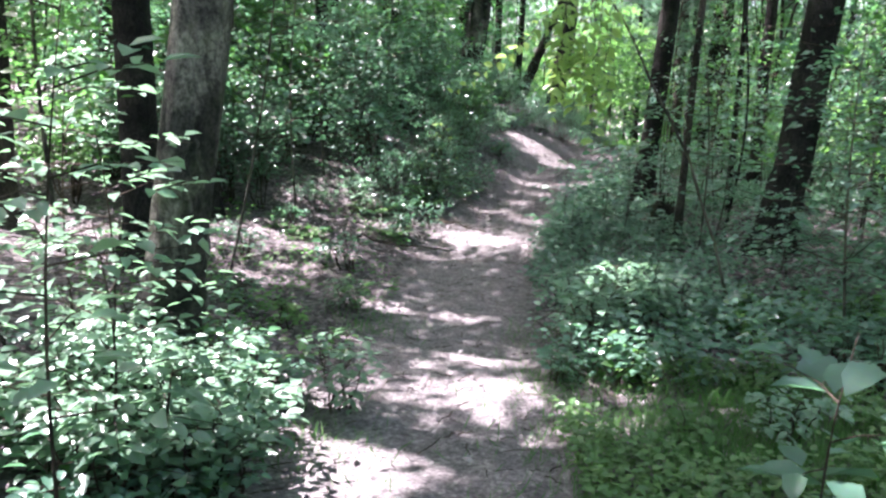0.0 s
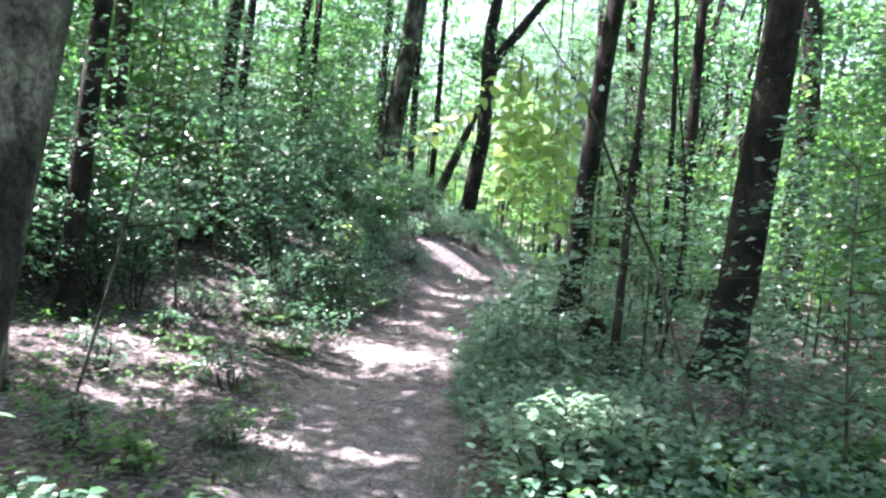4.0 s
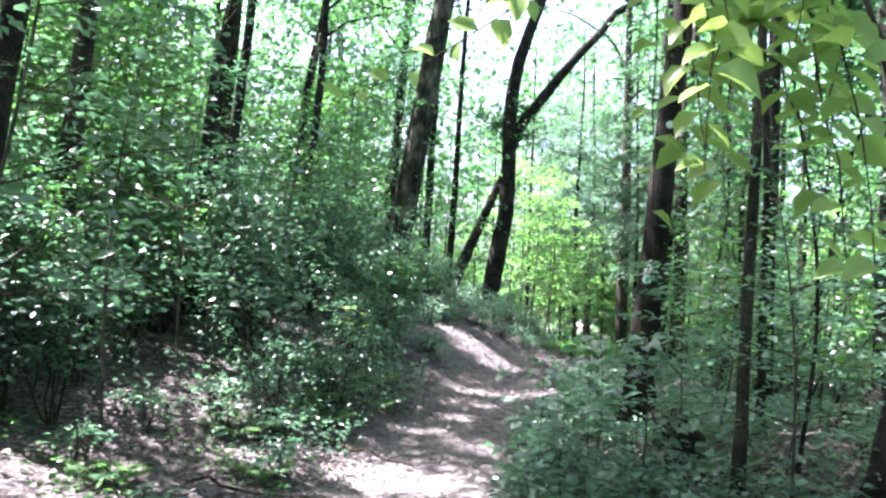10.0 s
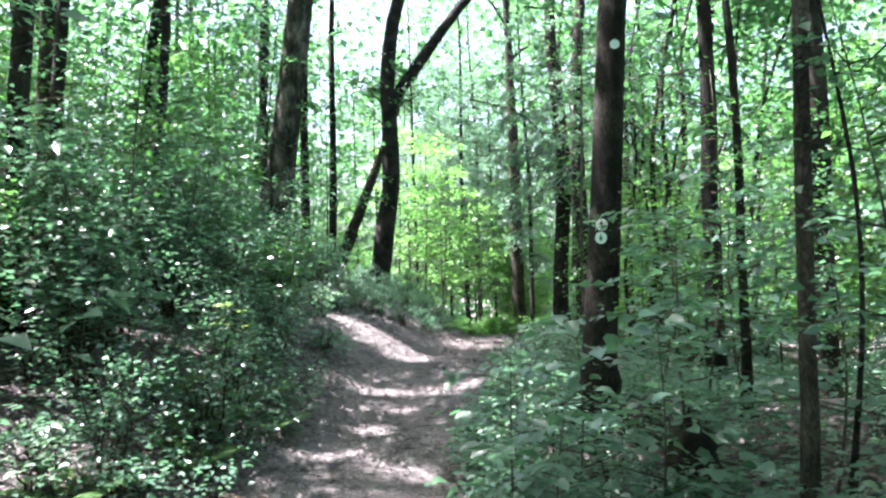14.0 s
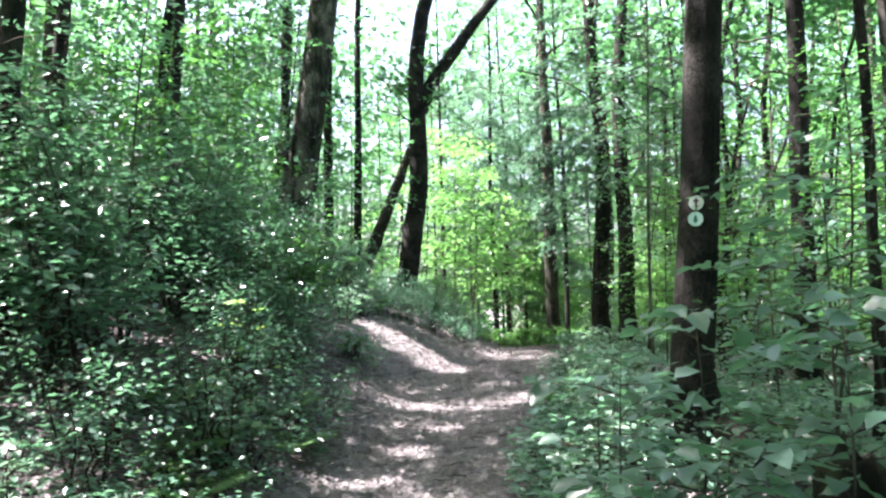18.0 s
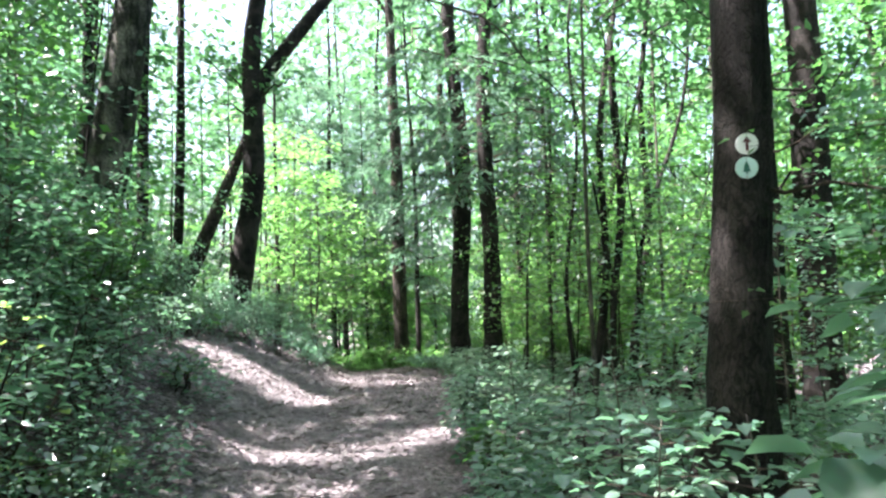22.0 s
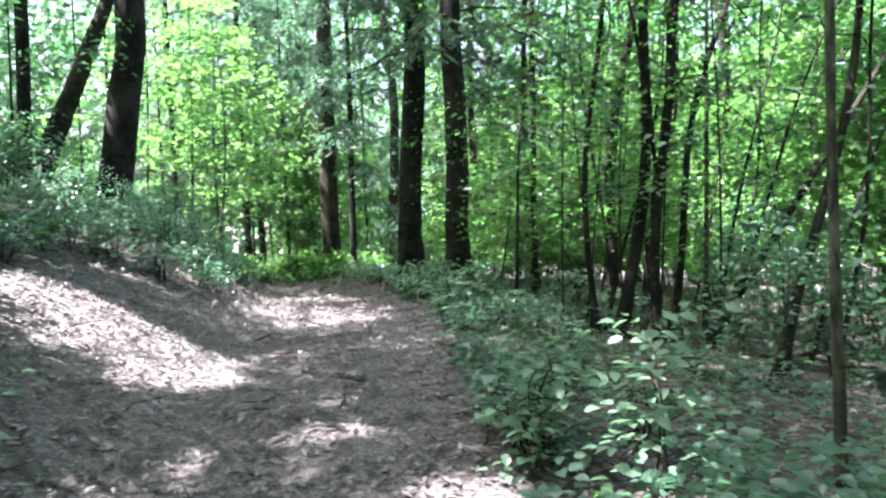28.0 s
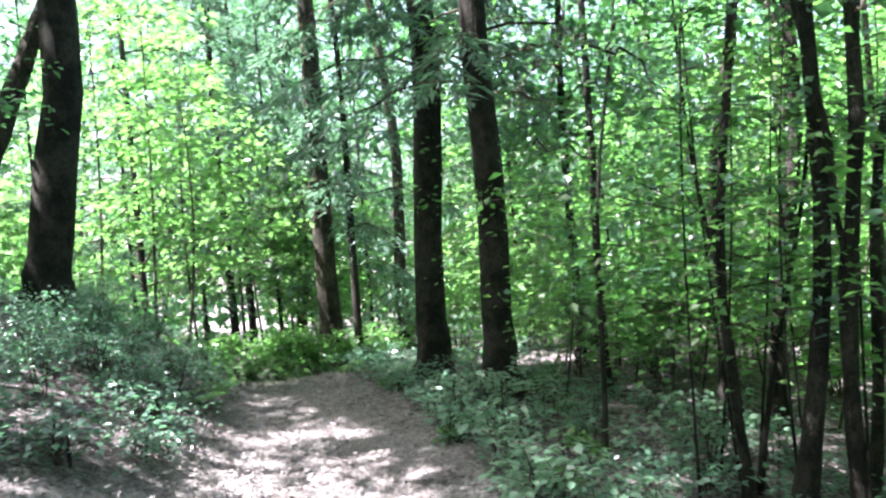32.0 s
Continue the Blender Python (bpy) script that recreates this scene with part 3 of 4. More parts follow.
def sapling(x, y, h, reach, levels, per, size, leaf_mat, lean=(0, 0), d=.03, bark=BARK_SMOOTH, label="", fine=False, name="sapling", lit=True, bow=.1, wide=.6, group="saplings", loose=0.0):
    TREE_SEED[0] += 1
    gen = np.random.default_rng(TREE_SEED[0])
    z0 = float(height(x, y))
    root = thing(name, pose(x, y, z0), label or "slender young tree with layered green leaves", "sapling", group)
    zs = np.linspace(-.08, h, 10)
    turn = gen.random() * 6.28
    pts = np.stack([lean[0] * zs + bow * np.cos(turn) * np.sin(zs / h * 3), lean[1] * zs + bow * np.sin(turn) * np.sin(zs / h * 3), zs], 1)
    v, f = tube(pts, np.linspace(d / 2 * 1.15, d * .12, 10), 7, .06, 0, TREE_SEED[0])
    hang("stem", mesh_of("stem", v, f, bark, True), root)
    twigs, blades = sprays(pts, levels, reach, per, size, gen, tier=4 if levels > 16 else 1, lit=lit, origin=(x, y, z0), fine=fine, wide=wide, loose=loose)
    hang("foliage", leafy(twigs, [blades], leaf_mat), root)
    return root


def shrub_kind(name, h, reach, stems, levels, per, size, leaf_mat, label, seed, fine=False, group="", category="shrub", wide=.58, main_stems=3, loose=.04):
    """One shrub with its parts, at the origin, to be copied."""
    gen = np.random.default_rng(seed)
    root = thing(name, pose(0, 0, 0), label, category, group)
    leaf_bits, twig_bits = [], []
    for k in range(stems):
        turn = k * 6.28 / stems + gen.random()
        out = reach * .45 * gen.random()
        hh = h * (.65 + .4 * gen.random())
        pts = bend((.05 * math.cos(turn), .05 * math.sin(turn), -.05), (math.cos(turn) * out, math.sin(turn) * out, hh), 0.05, 8, .03 * h, gen)
        v, f = tube(pts, np.linspace(.007 + .004 * h, .002, 8), 5, 0, 0, k)
        if k < main_stems:
            hang("stem", mesh_of("stem", v, f, TWIG, True), root)
        else:
            twig_bits.append((v, f))
        tw, lf = sprays(pts, levels, reach * .55, per, size, gen, rise=.4, fine=fine, wide=wide, loose=loose)
        twig_bits += tw
        leaf_bits.append(lf)
    hang("foliage", leafy(twig_bits, leaf_bits, leaf_mat), root)
    return root


def fern_kind(seed, fronds=9, length=.55, mat=FERN, label="green fern with arching feathered fronds"):
    gen = np.random.default_rng(seed)
    root = thing("fern", pose(0, 0, 0), label, "fern", "ferns beside the path")
    for k in range(fronds):
        turn = k * 6.28 / fronds + gen.random() * .4
        ln = length * (.75 + .45 * gen.random())
        pts = bend((0, 0, 0), (math.cos(turn) * ln, math.sin(turn) * ln, ln * .35), ln * .16, 9, .006, gen)
        bits = [tube(pts, np.linspace(.004, .0012, 9), 4)]
        feet, ways = [], []
        ahead = np.array([math.cos(turn), math.sin(turn), 0])
        sidew = np.array([-math.sin(turn), math.cos(turn), 0])
        for j in range(30):
            s = .12 + .88 * (j // 2 + .5) / 15
            p = np.array([np.interp(s * 8, np.arange(9), pts[:, c]) for c in range(3)])
            feet.append(p)
            ways.append((1 if j % 2 else -1) * sidew + ahead * .45 + [0, 0, -.1])
        s = .12 + .88 * (np.arange(30) // 2 + .5) / 15
        bits.append(leaves(np.array(feet), np.array(ways), np.tile([0, 0, 1.0], (30, 1)), ln * .30 * np.sin(np.clip(s * 1.05, .25, 1) * 3.0) + .012, .26, True))
        v, f = joined(bits)
        hang("frond", mesh_of("frond", v, f, mat), root)
    return root


# ---- the trees that stand beside the path ----
tree(-2.38, 3.8, .33, 15, (.16, .03), BARK_GREY, 5200, .5, 3.4, label="grey-barked tree with dark weathered patches beside the path", sides=26)
tree(-4.1, 6.35, .34, 14, (.01, 0), BARK_DARK, 4600, .5, 3.0, label="dark straight tree trunk behind the grey tree")
tree(2.0, 9.05, .40, 16, (.13, .02), BARK_DARK, 5200, .5, 3.2, label="dark leaning tree trunk among low plants", sides=20, snags=2)
tree(.705, 12.26, .29, 16, (.092, .0), BARK_DARK, 5200, .5, 3.2, label="dark straight tree that carries two trail markers", sides=30, snags=3, lobes=.6, flare=1.25)
tree(2.75, 14.5, .22, 13, (.02, 0), BARK_DARK, 3600, .5, 2.4, label="slim dark tree with bare side twigs", snags=6)
tree(5.6, 17.2, .50, 17, (.0, 0), BARK_DARK, 5200, .5, 3.4, label="thick brown trunk with a broad flared base", lobes=.8)
tree(-3.5, 20.0, .58, 17, (.16, .0), BARK_GREY, 5200, .5, 3.4, label="large grey trunk that leans over the path from the bank", sides=20)
tree(-1.5, 26.5, .52, 16, (.13, .02), BARK_DARK, 4600, .62, 2.8, label="large dark forked tree on the crest of the bank", sides=20,
     fork=[(5.0, (4.2, .3, 5.0), .36), (5.9, (1.1, .2, 5), .2)], limbs=6)
tree(-2.75, 26.9, .38, 5.5, (.42, .02), BARK_BROWN, 500, .75, 1.6, label="brown trunk that leans towards the forked tree")
tree(-3.3, 25.2, .26, 14, (.02, 0), BARK_DARK, 3200, .55, 2.2, label="slim dark trunk on the bank", sides=10)
tree(-2.7, 26.2, .22, 14, (.03, 0), BARK_DARK, 3200, .55, 2.2, label="slim dark trunk on the bank", sides=10)
tree(-4.0, 23.0, .2, 14, (.05, 0), BARK_DARK, 3000, .55, 2.2, label="slim dark trunk on the bank", sides=10)
hemlock(3.22, 25.3, .42, 16, 3.8, 9, 24, 2.1, (.03, 0), label="stout trunk with mottled bark and drooping needle boughs")
hemlock(5.6, 25.4, .13, 12, 3.2, 9, 26, 2.0, label="dark hemlock with drooping feathery boughs")
hemlock(3.4, 23.6, .36, 16, 3.3, 8.5, 30, 2.1, (.035, .02), label="straight dark trunk with drooping needle boughs beside the path")
hemlock(3.02, 28.3, .14, 11, 1.6, 9, 34, 1.5, label="thin dark pine pole with drooping boughs")
for x, y, d, h, reach in ((-.3, 31.5, .15, 12, 2.2), (1.6, 34.0, .2, 13, 2.4), (6.6, 30.0, .2, 13, 2.4), (2.4, 37.0, .22, 14, 2.6)):
    hemlock(x, y, d, h, 1.5, 9.5, 36, reach, label="dark hemlock with drooping feathery boughs")
tree(2.78, 29.3, .42, 16, (.0, 0), BARK_BROWN, 4600, .5, 3.0, label="pale brown trunk in the dim wood behind the pine", sides=14)
tree(5.4, 33.0, .3, 16, (.0, 0), BARK_BROWN, 4600, .5, 3.0, label="brown trunk in the wood", sides=14)
tree(5.2, 21.2, .15, 12, (.10, .0), BARK_DARK, 3200, .4, 2.4, label="dark twin-like stem on the slope", sides=12, wave=.09)
tree(4.6, 21.4, .14, 12, (.13, .02), BARK_DARK, 3000, .4, 2.2, label="dark slim stem on the slope", sides=12, wave=-.11)
tree(3.4, 19.25, .125, 10, (.14, .02), BARK_DARK, 2600, .45, 2.2, label="slim curved dark stem in a clump on the slope", sides=12, bow=.1, wave=.06)
tree(3.75, 19.1, .10, 10, (.10, .02), BARK_DARK, 2600, .45, 2.2, label="forked wavy dark stem in a clump on the slope", sides=12, bow=-.2, wave=-.08, fork=[(.9, (.75, .1, 3.8), .085), (1.6, (-.45, .0, 2.6), .05)])
tree(3.9, 19.3, .08, 9, (.24, .04), BARK_DARK, 1800, .45, 2.0, label="thin leaning stem in a clump on the slope", sides=10, bow=.15, wave=.12)
tree(3.3, 19.7, .07, 9, (.10, .03), BARK_DARK, 1800, .45, 2.0, label="thin stem in a clump on the slope", sides=10, bow=-.12, wave=.10)
tree(4.9, 19.8, .06, 8, (.05, .05), BARK_SMOOTH, 1500, .4, 1.8, label="thin grey sapling trunk on the slope", sides=10, bow=.05)
tree(3.95, 17.65, .09, 8, (.28, .05), BARK_DARK, 1800, .4, 2.0, label="dark sloping stem at the edge of the slope", sides=10, bow=.1, wave=.1)
tree(3.95, 18.7, .085, 5, (.74, -.1), BARK_DARK, 900, .6, 1.6, label="thin stem that leans far out over the slope", sides=8)
tree(4.4, 22.95, .10, 11, (.01, 0), BARK_DARK, 2400, .35, 2.2, label="thin dark sapling trunk", sides=8)
for x, y, lean in ((4.2, 18.9, .5), (4.6, 19.4, .3), (5.2, 18.6, .42), (3.7, 19.9, .22), (5.6, 20.2, .18), (4.4, 17.6, .2), (4.1, 20.6, -.08), (3.0, 21.0, .1)):
    tree(x, y, .045, 5, (lean, .03), BARK_DARK, 420, .4, 1.1, leaf=.11, label="thin crooked stem that leans over the slope", sides=7, limbs=5, wave=.07, bow=.1)
tree(1.24, 14.75, .042, 6, (.02, .05), BARK_SMOOTH, 700, .45, 1.3, leaf=.09, label="thin young stem beside the path", sides=8)

tree(.97, 9.2, .09, 9, (.03, .0), BARK_BROWN, 1800, .45, 2.2, label="slim brown-barked tree among low plants", sides=12)
tree(1.95, 11.95, .085, 10, (.01, .0), BARK_DARK, 1800, .45, 2.2, label="slim dark tree beside the marked tree", sides=12)
tree(1.62, 9.9, .035, 5, (-.04, .02), BARK_DARK, 420, .45, 1.1, leaf=.10, label="thin curved young stem among low plants", sides=7, limbs=5, wave=.06, bow=.18)


def arching_sapling(x, y):
    """A young lime bent over the path, with single leaves in a sunlit colour on hanging twigs."""
    gen = np.random.default_rng(5)
    z0 = float(height(x, y))
    root = thing("arching_sapling", pose(x, y, z0), "slender sapling bent over the path with lime-green leaves coloured as sunlit", "sapling")
    o = np.array([x, y, z0])
    stem = bend((0, 0, -.05), np.array([-.15, 5.2, 2.3]) - o, .35, 11, .015, gen)
    v, f = tube(stem, np.linspace(.014, .005, 11), 7)
    hang("stem", mesh_of("stem", v, f, BARK_SMOOTH, True), root)
    blades = []
    for k in range(3):
        v, f = leaves(np.zeros((1, 3)), np.array([[1.0, 0, 0]]), np.array([[0, 0, 1.0]]), 1.0, .56 + .05 * k, True, .20 + .08 * k, .14 + .08 * k)
        blades.append(mesh_of("leaf", v, f, LEAF_LIME_SUN, True))
    ends = [((-.1, 5.35, 2.05), (-.94, 4.98, 1.47), 22), ((-.15, 5.2, 2.1), (-.62, 4.95, 1.66), 15)]
    for k in range(20):
        a = (gen.uniform(-.32, .1), gen.uniform(4.95, 5.4), gen.uniform(1.6, 2.15))
        ends.append((a, (a[0] * .8 + gen.uniform(-.1, .02), a[1] + gen.uniform(-.3, .1), gen.uniform(1.16, 1.7)), int(gen.integers(9, 15))))
    for a, b, count in ends:
        a, b = np.array(a) - o, np.array(b) - o
        pts = bend(a, b, .03, 8, .008, gen)
        v, f = tube(pts, np.linspace(.0035, .001, 8), 5)
        twig = hang("twig", mesh_of("twig", v, f, TWIG, True), root)
        ahead = Vector(b - a).normalized()
        side = ahead.cross(Vector((.15, -1, .2))).normalized()
        for j in range(count):
            s = (j + .8) / count
            foot = Vector([float(np.interp(s * 7, np.arange(8), pts[:, c])) for c in range(3)])
            way = (side * (1 if j % 2 else -1) + ahead * .35 + Vector((-.12, -.25, -.22)) + Vector(gen.standard_normal(3) * .2)).normalized()
            top = (Vector((-.1, -.45, .9)) + Vector(gen.standard_normal(3) * .3))
            across = top.cross(way).normalized()
            top = way.cross(across)
            size = .080 * (.65 + .5 * gen.random()) * (1 - .3 * s * (b[0] + x < -.5))
            m = Matrix((way, across, top)).transposed().to_4x4()
            ob = hang("leaf", blades[j % 3], twig)
            ob.matrix_local = Matrix.Translation(foot) @ m @ Matrix.Diagonal((size, size, size, 1))


arching_sapling(1.15, 6.1)

# trees added up the bank so that their crowns shade the path
for x, y, d, h, k in ((-5.2, 2.6, .3, 15, 0), (-6.4, 7.3, .26, 16, 1), (-5.0, 9.3, .24, 15, 0), (-6.6, 13.0, .3, 17, 1), (-5.4, 14.6, .26, 15, 0), (-6.9, 18.6, .32, 16, 1), (-5.6, 20.2, .22, 15, 0), (-4.9, 27.4, .3, 15, 1), (-6.6, 24.0, .28, 16, 0), (-4.4, -1.5, .3, 15, 1), (-6.9, 4.9, .28, 15, 0), (-4.6, .7, .22, 13, 1), (-7.7, 1.2, .3, 16, 0), (-7.2, 10.4, .26, 16, 1), (-5.8, 16.5, .2, 15, 0), (-4.9, 18.1, .18, 14, 0)):
    tree(x, y, d, h, (.04, .01), [BARK_DARK, BARK_BROWN][k], 7000 if y < 8 else 3500, .38, 4.1, limbs=9, sides=10, label=["dark tree added up the bank for its shade", "brown tree added up the bank for its shade"][k])

# ---- the wood behind and around ----
gen = np.random.default_rng(21)
taken = [(-5.2, 2.6), (-6.4, 6.0), (-5.0, 9.3), (-6.6, 11.8), (-5.4, 14.6), (-6.9, 17), (-5.6, 20.2), (-4.9, 27.4), (-6.6, 24), (-2.5, 4.4), (2, 9), (.97, 12.6), (2.75, 14.5), (5.6, 17.2), (-3.5, 20), (-1.3, 24.6), (4.3, 27.6), (3.4, 23.6), (3.1, 31.5)]


def free_spot(x, y, clear):
    return all(math.hypot(x - a, y - b) > clear for a, b in taken)


spots = 0
while spots < 70:
    x, y = gen.uniform(-24, 26), gen.uniform(-12, 50)
    d = x - float(path_x(y))
    if abs(d) < 2.6 + .04 * max(y - 10, 0) or not free_spot(x, y, 2.2) or (-3 < x < 9 and 16 < y < 32) or (2 < x < 9 and 5 < y < 17) or (-4.5 < x < 0 and 3 < y < 20):
        continue
    up = np.arange(1.0, 14)
    if sunlit(np.stack([x + 0 * up, y + 0 * up, up], 1)).mean() > .15:
        continue
    taken.append((x, y))
    spots += 1
    far = math.hypot(x, y - 8)
    open_side = x > 7 and y > 10
    tree(x, y, gen.uniform(.16, .42), gen.uniform(13, 18), (gen.normal(0, .06), gen.normal(0, .03)), [BARK_DARK, BARK_BROWN, BARK_DARK, BARK_GREY][spots % 4],
         3400 if open_side else 4600, .22 if far > 14 else .4, gen.uniform(2.8, 3.8), leaf=.23, limbs=7, sides=10, wave=gen.normal(0, .05),
         label=["tall dark trunk in the wood behind", "brown forest tree with a leafy crown", "dark slender forest tree", "grey forest tree among saplings"][spots % 4])

# understorey layers through which the light comes
spots = 0
while spots < 190:
    x, y = gen.uniform(-16, 20), gen.uniform(6, 46)
    d = x - float(path_x(y))
    if abs(d) < 2.4 or (-3.2 < d < 3.2 and y < 34) or (d > 0 and d < 5 and y < 12) or (0 < d < 5.8 and 12 <= y < 20):
        continue
    spots += 1
    far = math.hypot(x, y - 8)
    right = d > 0
    # sunlit leaf colour towards the open slope, and below beyond y 24
    mat = LEAF_BRIGHT_SUN if (right and gen.random() < .55) else [LEAF_MID, LEAF_DARK, LEAF_MID][spots % 3]
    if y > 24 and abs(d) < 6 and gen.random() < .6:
        mat = LEAF_BRIGHT_SUN
    sapling(x, y, gen.uniform(2.5, 7.5), gen.uniform(1.2, 2.2), 30, 42, .17 if far > 14 else .13, mat, (gen.normal(0, .11), gen.normal(0, .09)), gen.uniform(.02, .045),
            [BARK_SMOOTH, BARK_DARK][spots % 2], bow=gen.uniform(.15, .5), label=["slender understorey tree with layered green leaves", "young tree with broad sprays of leaves"][spots % 2], loose=.07)

# layered young beeches that reach over the path from the bank
for x, y, h, reach, lean in ((-3.5, 6.9, 4.6, 1.5, .12), (-3.9, 9.6, 4.6, 1.6, .1), (-4.3, 11.8, 4.8, 1.7, .1), (-3.9, 14.0, 4.4, 1.6, .08), (3.6, 8.3, 4.6, 1.8, -.08), (4.4, 11.0, 5.0, 2.0, -.08)):
    sapling(x, y, h, reach, 26, 40, .085, LEAF_DARK, (lean, .02), .026, BARK_SMOOTH, "dark young tree with wide flat layers of leaves", bow=.25, loose=.05)
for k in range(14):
    sapling(gen.uniform(4.6, 8.4), gen.uniform(23, 30), gen.uniform(1.2, 3.0), gen.uniform(.9, 1.4), 18, 30, .12, LEAF_BRIGHT_SUN, (gen.normal(0, .08), gen.normal(0, .05)), .025, BARK_SMOOTH,
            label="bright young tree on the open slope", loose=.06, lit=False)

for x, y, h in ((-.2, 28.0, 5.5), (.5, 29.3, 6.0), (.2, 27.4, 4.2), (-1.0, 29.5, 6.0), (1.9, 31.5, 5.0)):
    sapling(x, y, h, 1.8, 26, 40, .15, LEAF_BRIGHT_SUN, (.03, 0), .05, BARK_SMOOTH, "young maple with flat layers of leaves, sunlight in their colour", bow=.2, loose=.05, lit=False)

# dark layers of leaves up the bank
for k in range(32):
    y = gen.uniform(8, 31)
    x = float(path_x(y)) - gen.uniform(3.6, 12)
    sapling(x, y, gen.uniform(4, 8), gen.uniform(1.3, 2.1), 26, 38, .14, [LEAF_CANOPY, LEAF_MID][k % 3 == 2], (gen.normal(.03, .05), gen.normal(0, .05)), gen.uniform(.03, .06), BARK_DARK,
            label="dark young tree with layered leaves up the bank", loose=.06)

# young growth on the open slope, mostly in the sunlit leaf colour
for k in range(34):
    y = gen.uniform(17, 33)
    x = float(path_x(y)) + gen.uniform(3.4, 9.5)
    sapling(x, y, gen.uniform(1.4, 3.6) * (1 if y > 21 else .55), gen.uniform(.9, 1.5) * (1 if y > 21 else .7), 18, 30, .12 if y > 21 else .085, [LEAF_BRIGHT_SUN, LEAF_BRIGHT_SUN, LEAF_MID][k % 3] if y > 21 else LEAF_DARK, (gen.normal(0, .06), gen.normal(0, .05)), gen.uniform(.015, .035), BARK_SMOOTH,
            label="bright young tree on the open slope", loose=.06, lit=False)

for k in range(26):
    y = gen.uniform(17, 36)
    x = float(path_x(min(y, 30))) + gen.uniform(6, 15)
    sapling(x, y, gen.uniform(5, 9), gen.uniform(1.5, 2.4), 28, 40, .17, [LEAF_BRIGHT_SUN, LEAF_BRIGHT_SUN, LEAF_MID][k % 3], (gen.normal(0, .06), gen.normal(0, .05)), gen.uniform(.025, .045), BARK_SMOOTH,
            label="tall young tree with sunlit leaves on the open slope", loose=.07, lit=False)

# young pines behind the path's end
for x, y, h in ((2.6, 33.5, 10), (1.2, 37, 12), (5.5, 36, 11), (-.5, 34, 11), (7.5, 31, 9), (0.3, 41, 13), (4.2, 41, 13), (-2.5, 36, 12), (8.5, 37, 12), (2.4, 39, 13), (-4.5, 33, 11), (-1.6, 30.5, 8), (6.4, 40, 13), (-6.5, 37, 13)):
    sapling(x, y, h, 2.3, 52, 44, .19, NEEDLES, (0, 0), .09, BARK_DARK, "young pine with drooping grey-green boughs", name="pine", wide=.28, bow=.02, group="young pines", loose=.1)

# ---- shrubs ----
KINDS = [shrub_kind("shrub", 1.7, 1.2, 7, 9, 15, .09, LEAF_DARK, "dense dark-green woodland shrub on the bank", 31, group="shrubs on the bank"),
         shrub_kind("shrub", 2.8, 1.5, 7, 10, 17, .095, LEAF_DARK, "tall loose dark-green shrub on the bank", 32, group="shrubs on the bank"),
         shrub_kind("shrub", 1.0, .9, 6, 6, 14, .06, LEAF_DARK, "low dark-green shrub with small leaves", 33, group="shrubs on the bank"),
         shrub_kind("shrub", 2.2, 1.3, 6, 10, 18, .095, LEAF_MID, "mid-green shrub with broader leaves", 34, group="shrubs on the bank")]
HERBS = [shrub_kind("woodland_plant", .42, .42, 5, 4, 6, .075, LEAF_DARK, "small green woodland plant with paired leaves", 41, True, "plants beside the path", "plant", main_stems=1, loose=.0),
         shrub_kind("woodland_plant", .30, .36, 6, 3, 6, .06, LEAF_DARK, "low dark-green plant in the leaf litter", 42, True, "plants beside the path", "plant", main_stems=1, loose=.0),
         shrub_kind("woodland_plant", .60, .5, 5, 5, 7, .08, LEAF_PALE_SUN, "leafy seedling clump with pointed leaves", 43, True, "plants beside the path", "plant", main_stems=1, loose=.0),
         shrub_kind("woodland_plant", .22, .30, 5, 3, 6, .07, LEAF_MID, "broad-leaved low plant on the ground", 44, True, "plants beside the path", "plant", main_stems=1, loose=.0, wide=.8)]
FERNS = [fern_kind(51), fern_kind(52, 8, .42), fern_kind(53, 7, .6)]
used = set()


def put(kind, x, y, turn, size, tilt=0.0):
    """Sets the kind itself at its first place, and copies of it at the others."""
    m = pose(x, y, float(height(x, y)) - .01, tilt, 0, turn)
    if kind not in used:
        used.add(kind)
        kind.matrix_world = m
        ob = kind
    else:
        ob = copy_thing(kind, m)
    ob.scale = (size, size, size)
    return ob


gen = np.random.default_rng(61)
n_put = 0
while n_put < 175:
    y = gen.uniform(8.5, 28)
    d = -gen.uniform(.0, 6.5)
    x = float(path_x(y) - bare_left(y)) + d
    near = -d
    room = float(knots(y, [8, 10, 12, 16, 22, 30], [2.4, 1.5, .55, .5, .55, .6]))
    if near < room:
        continue
    k = 2 if near < room + .5 else int(gen.choice([0, 1, 1, 3, 0]))
    if k != 2 and sunlit(np.array([[x + o, y, float(height(x, y)) + t] for o in (0, .4) for t in (.8, 1.6, 2.2)])).any() and near < 2.5:
        k = 2
    if y > 16.5 and x > -2.7:
        put(KINDS[2], x, y, gen.uniform(0, 360), gen.uniform(.35, .6), gen.normal(0, 5))
        n_put += 1
        continue
    put(KINDS[k], x, y, gen.uniform(0, 360), gen.uniform(.7, 1.15) * (1.0 if y < 20 else .8), gen.normal(0, 5))
    n_put += 1
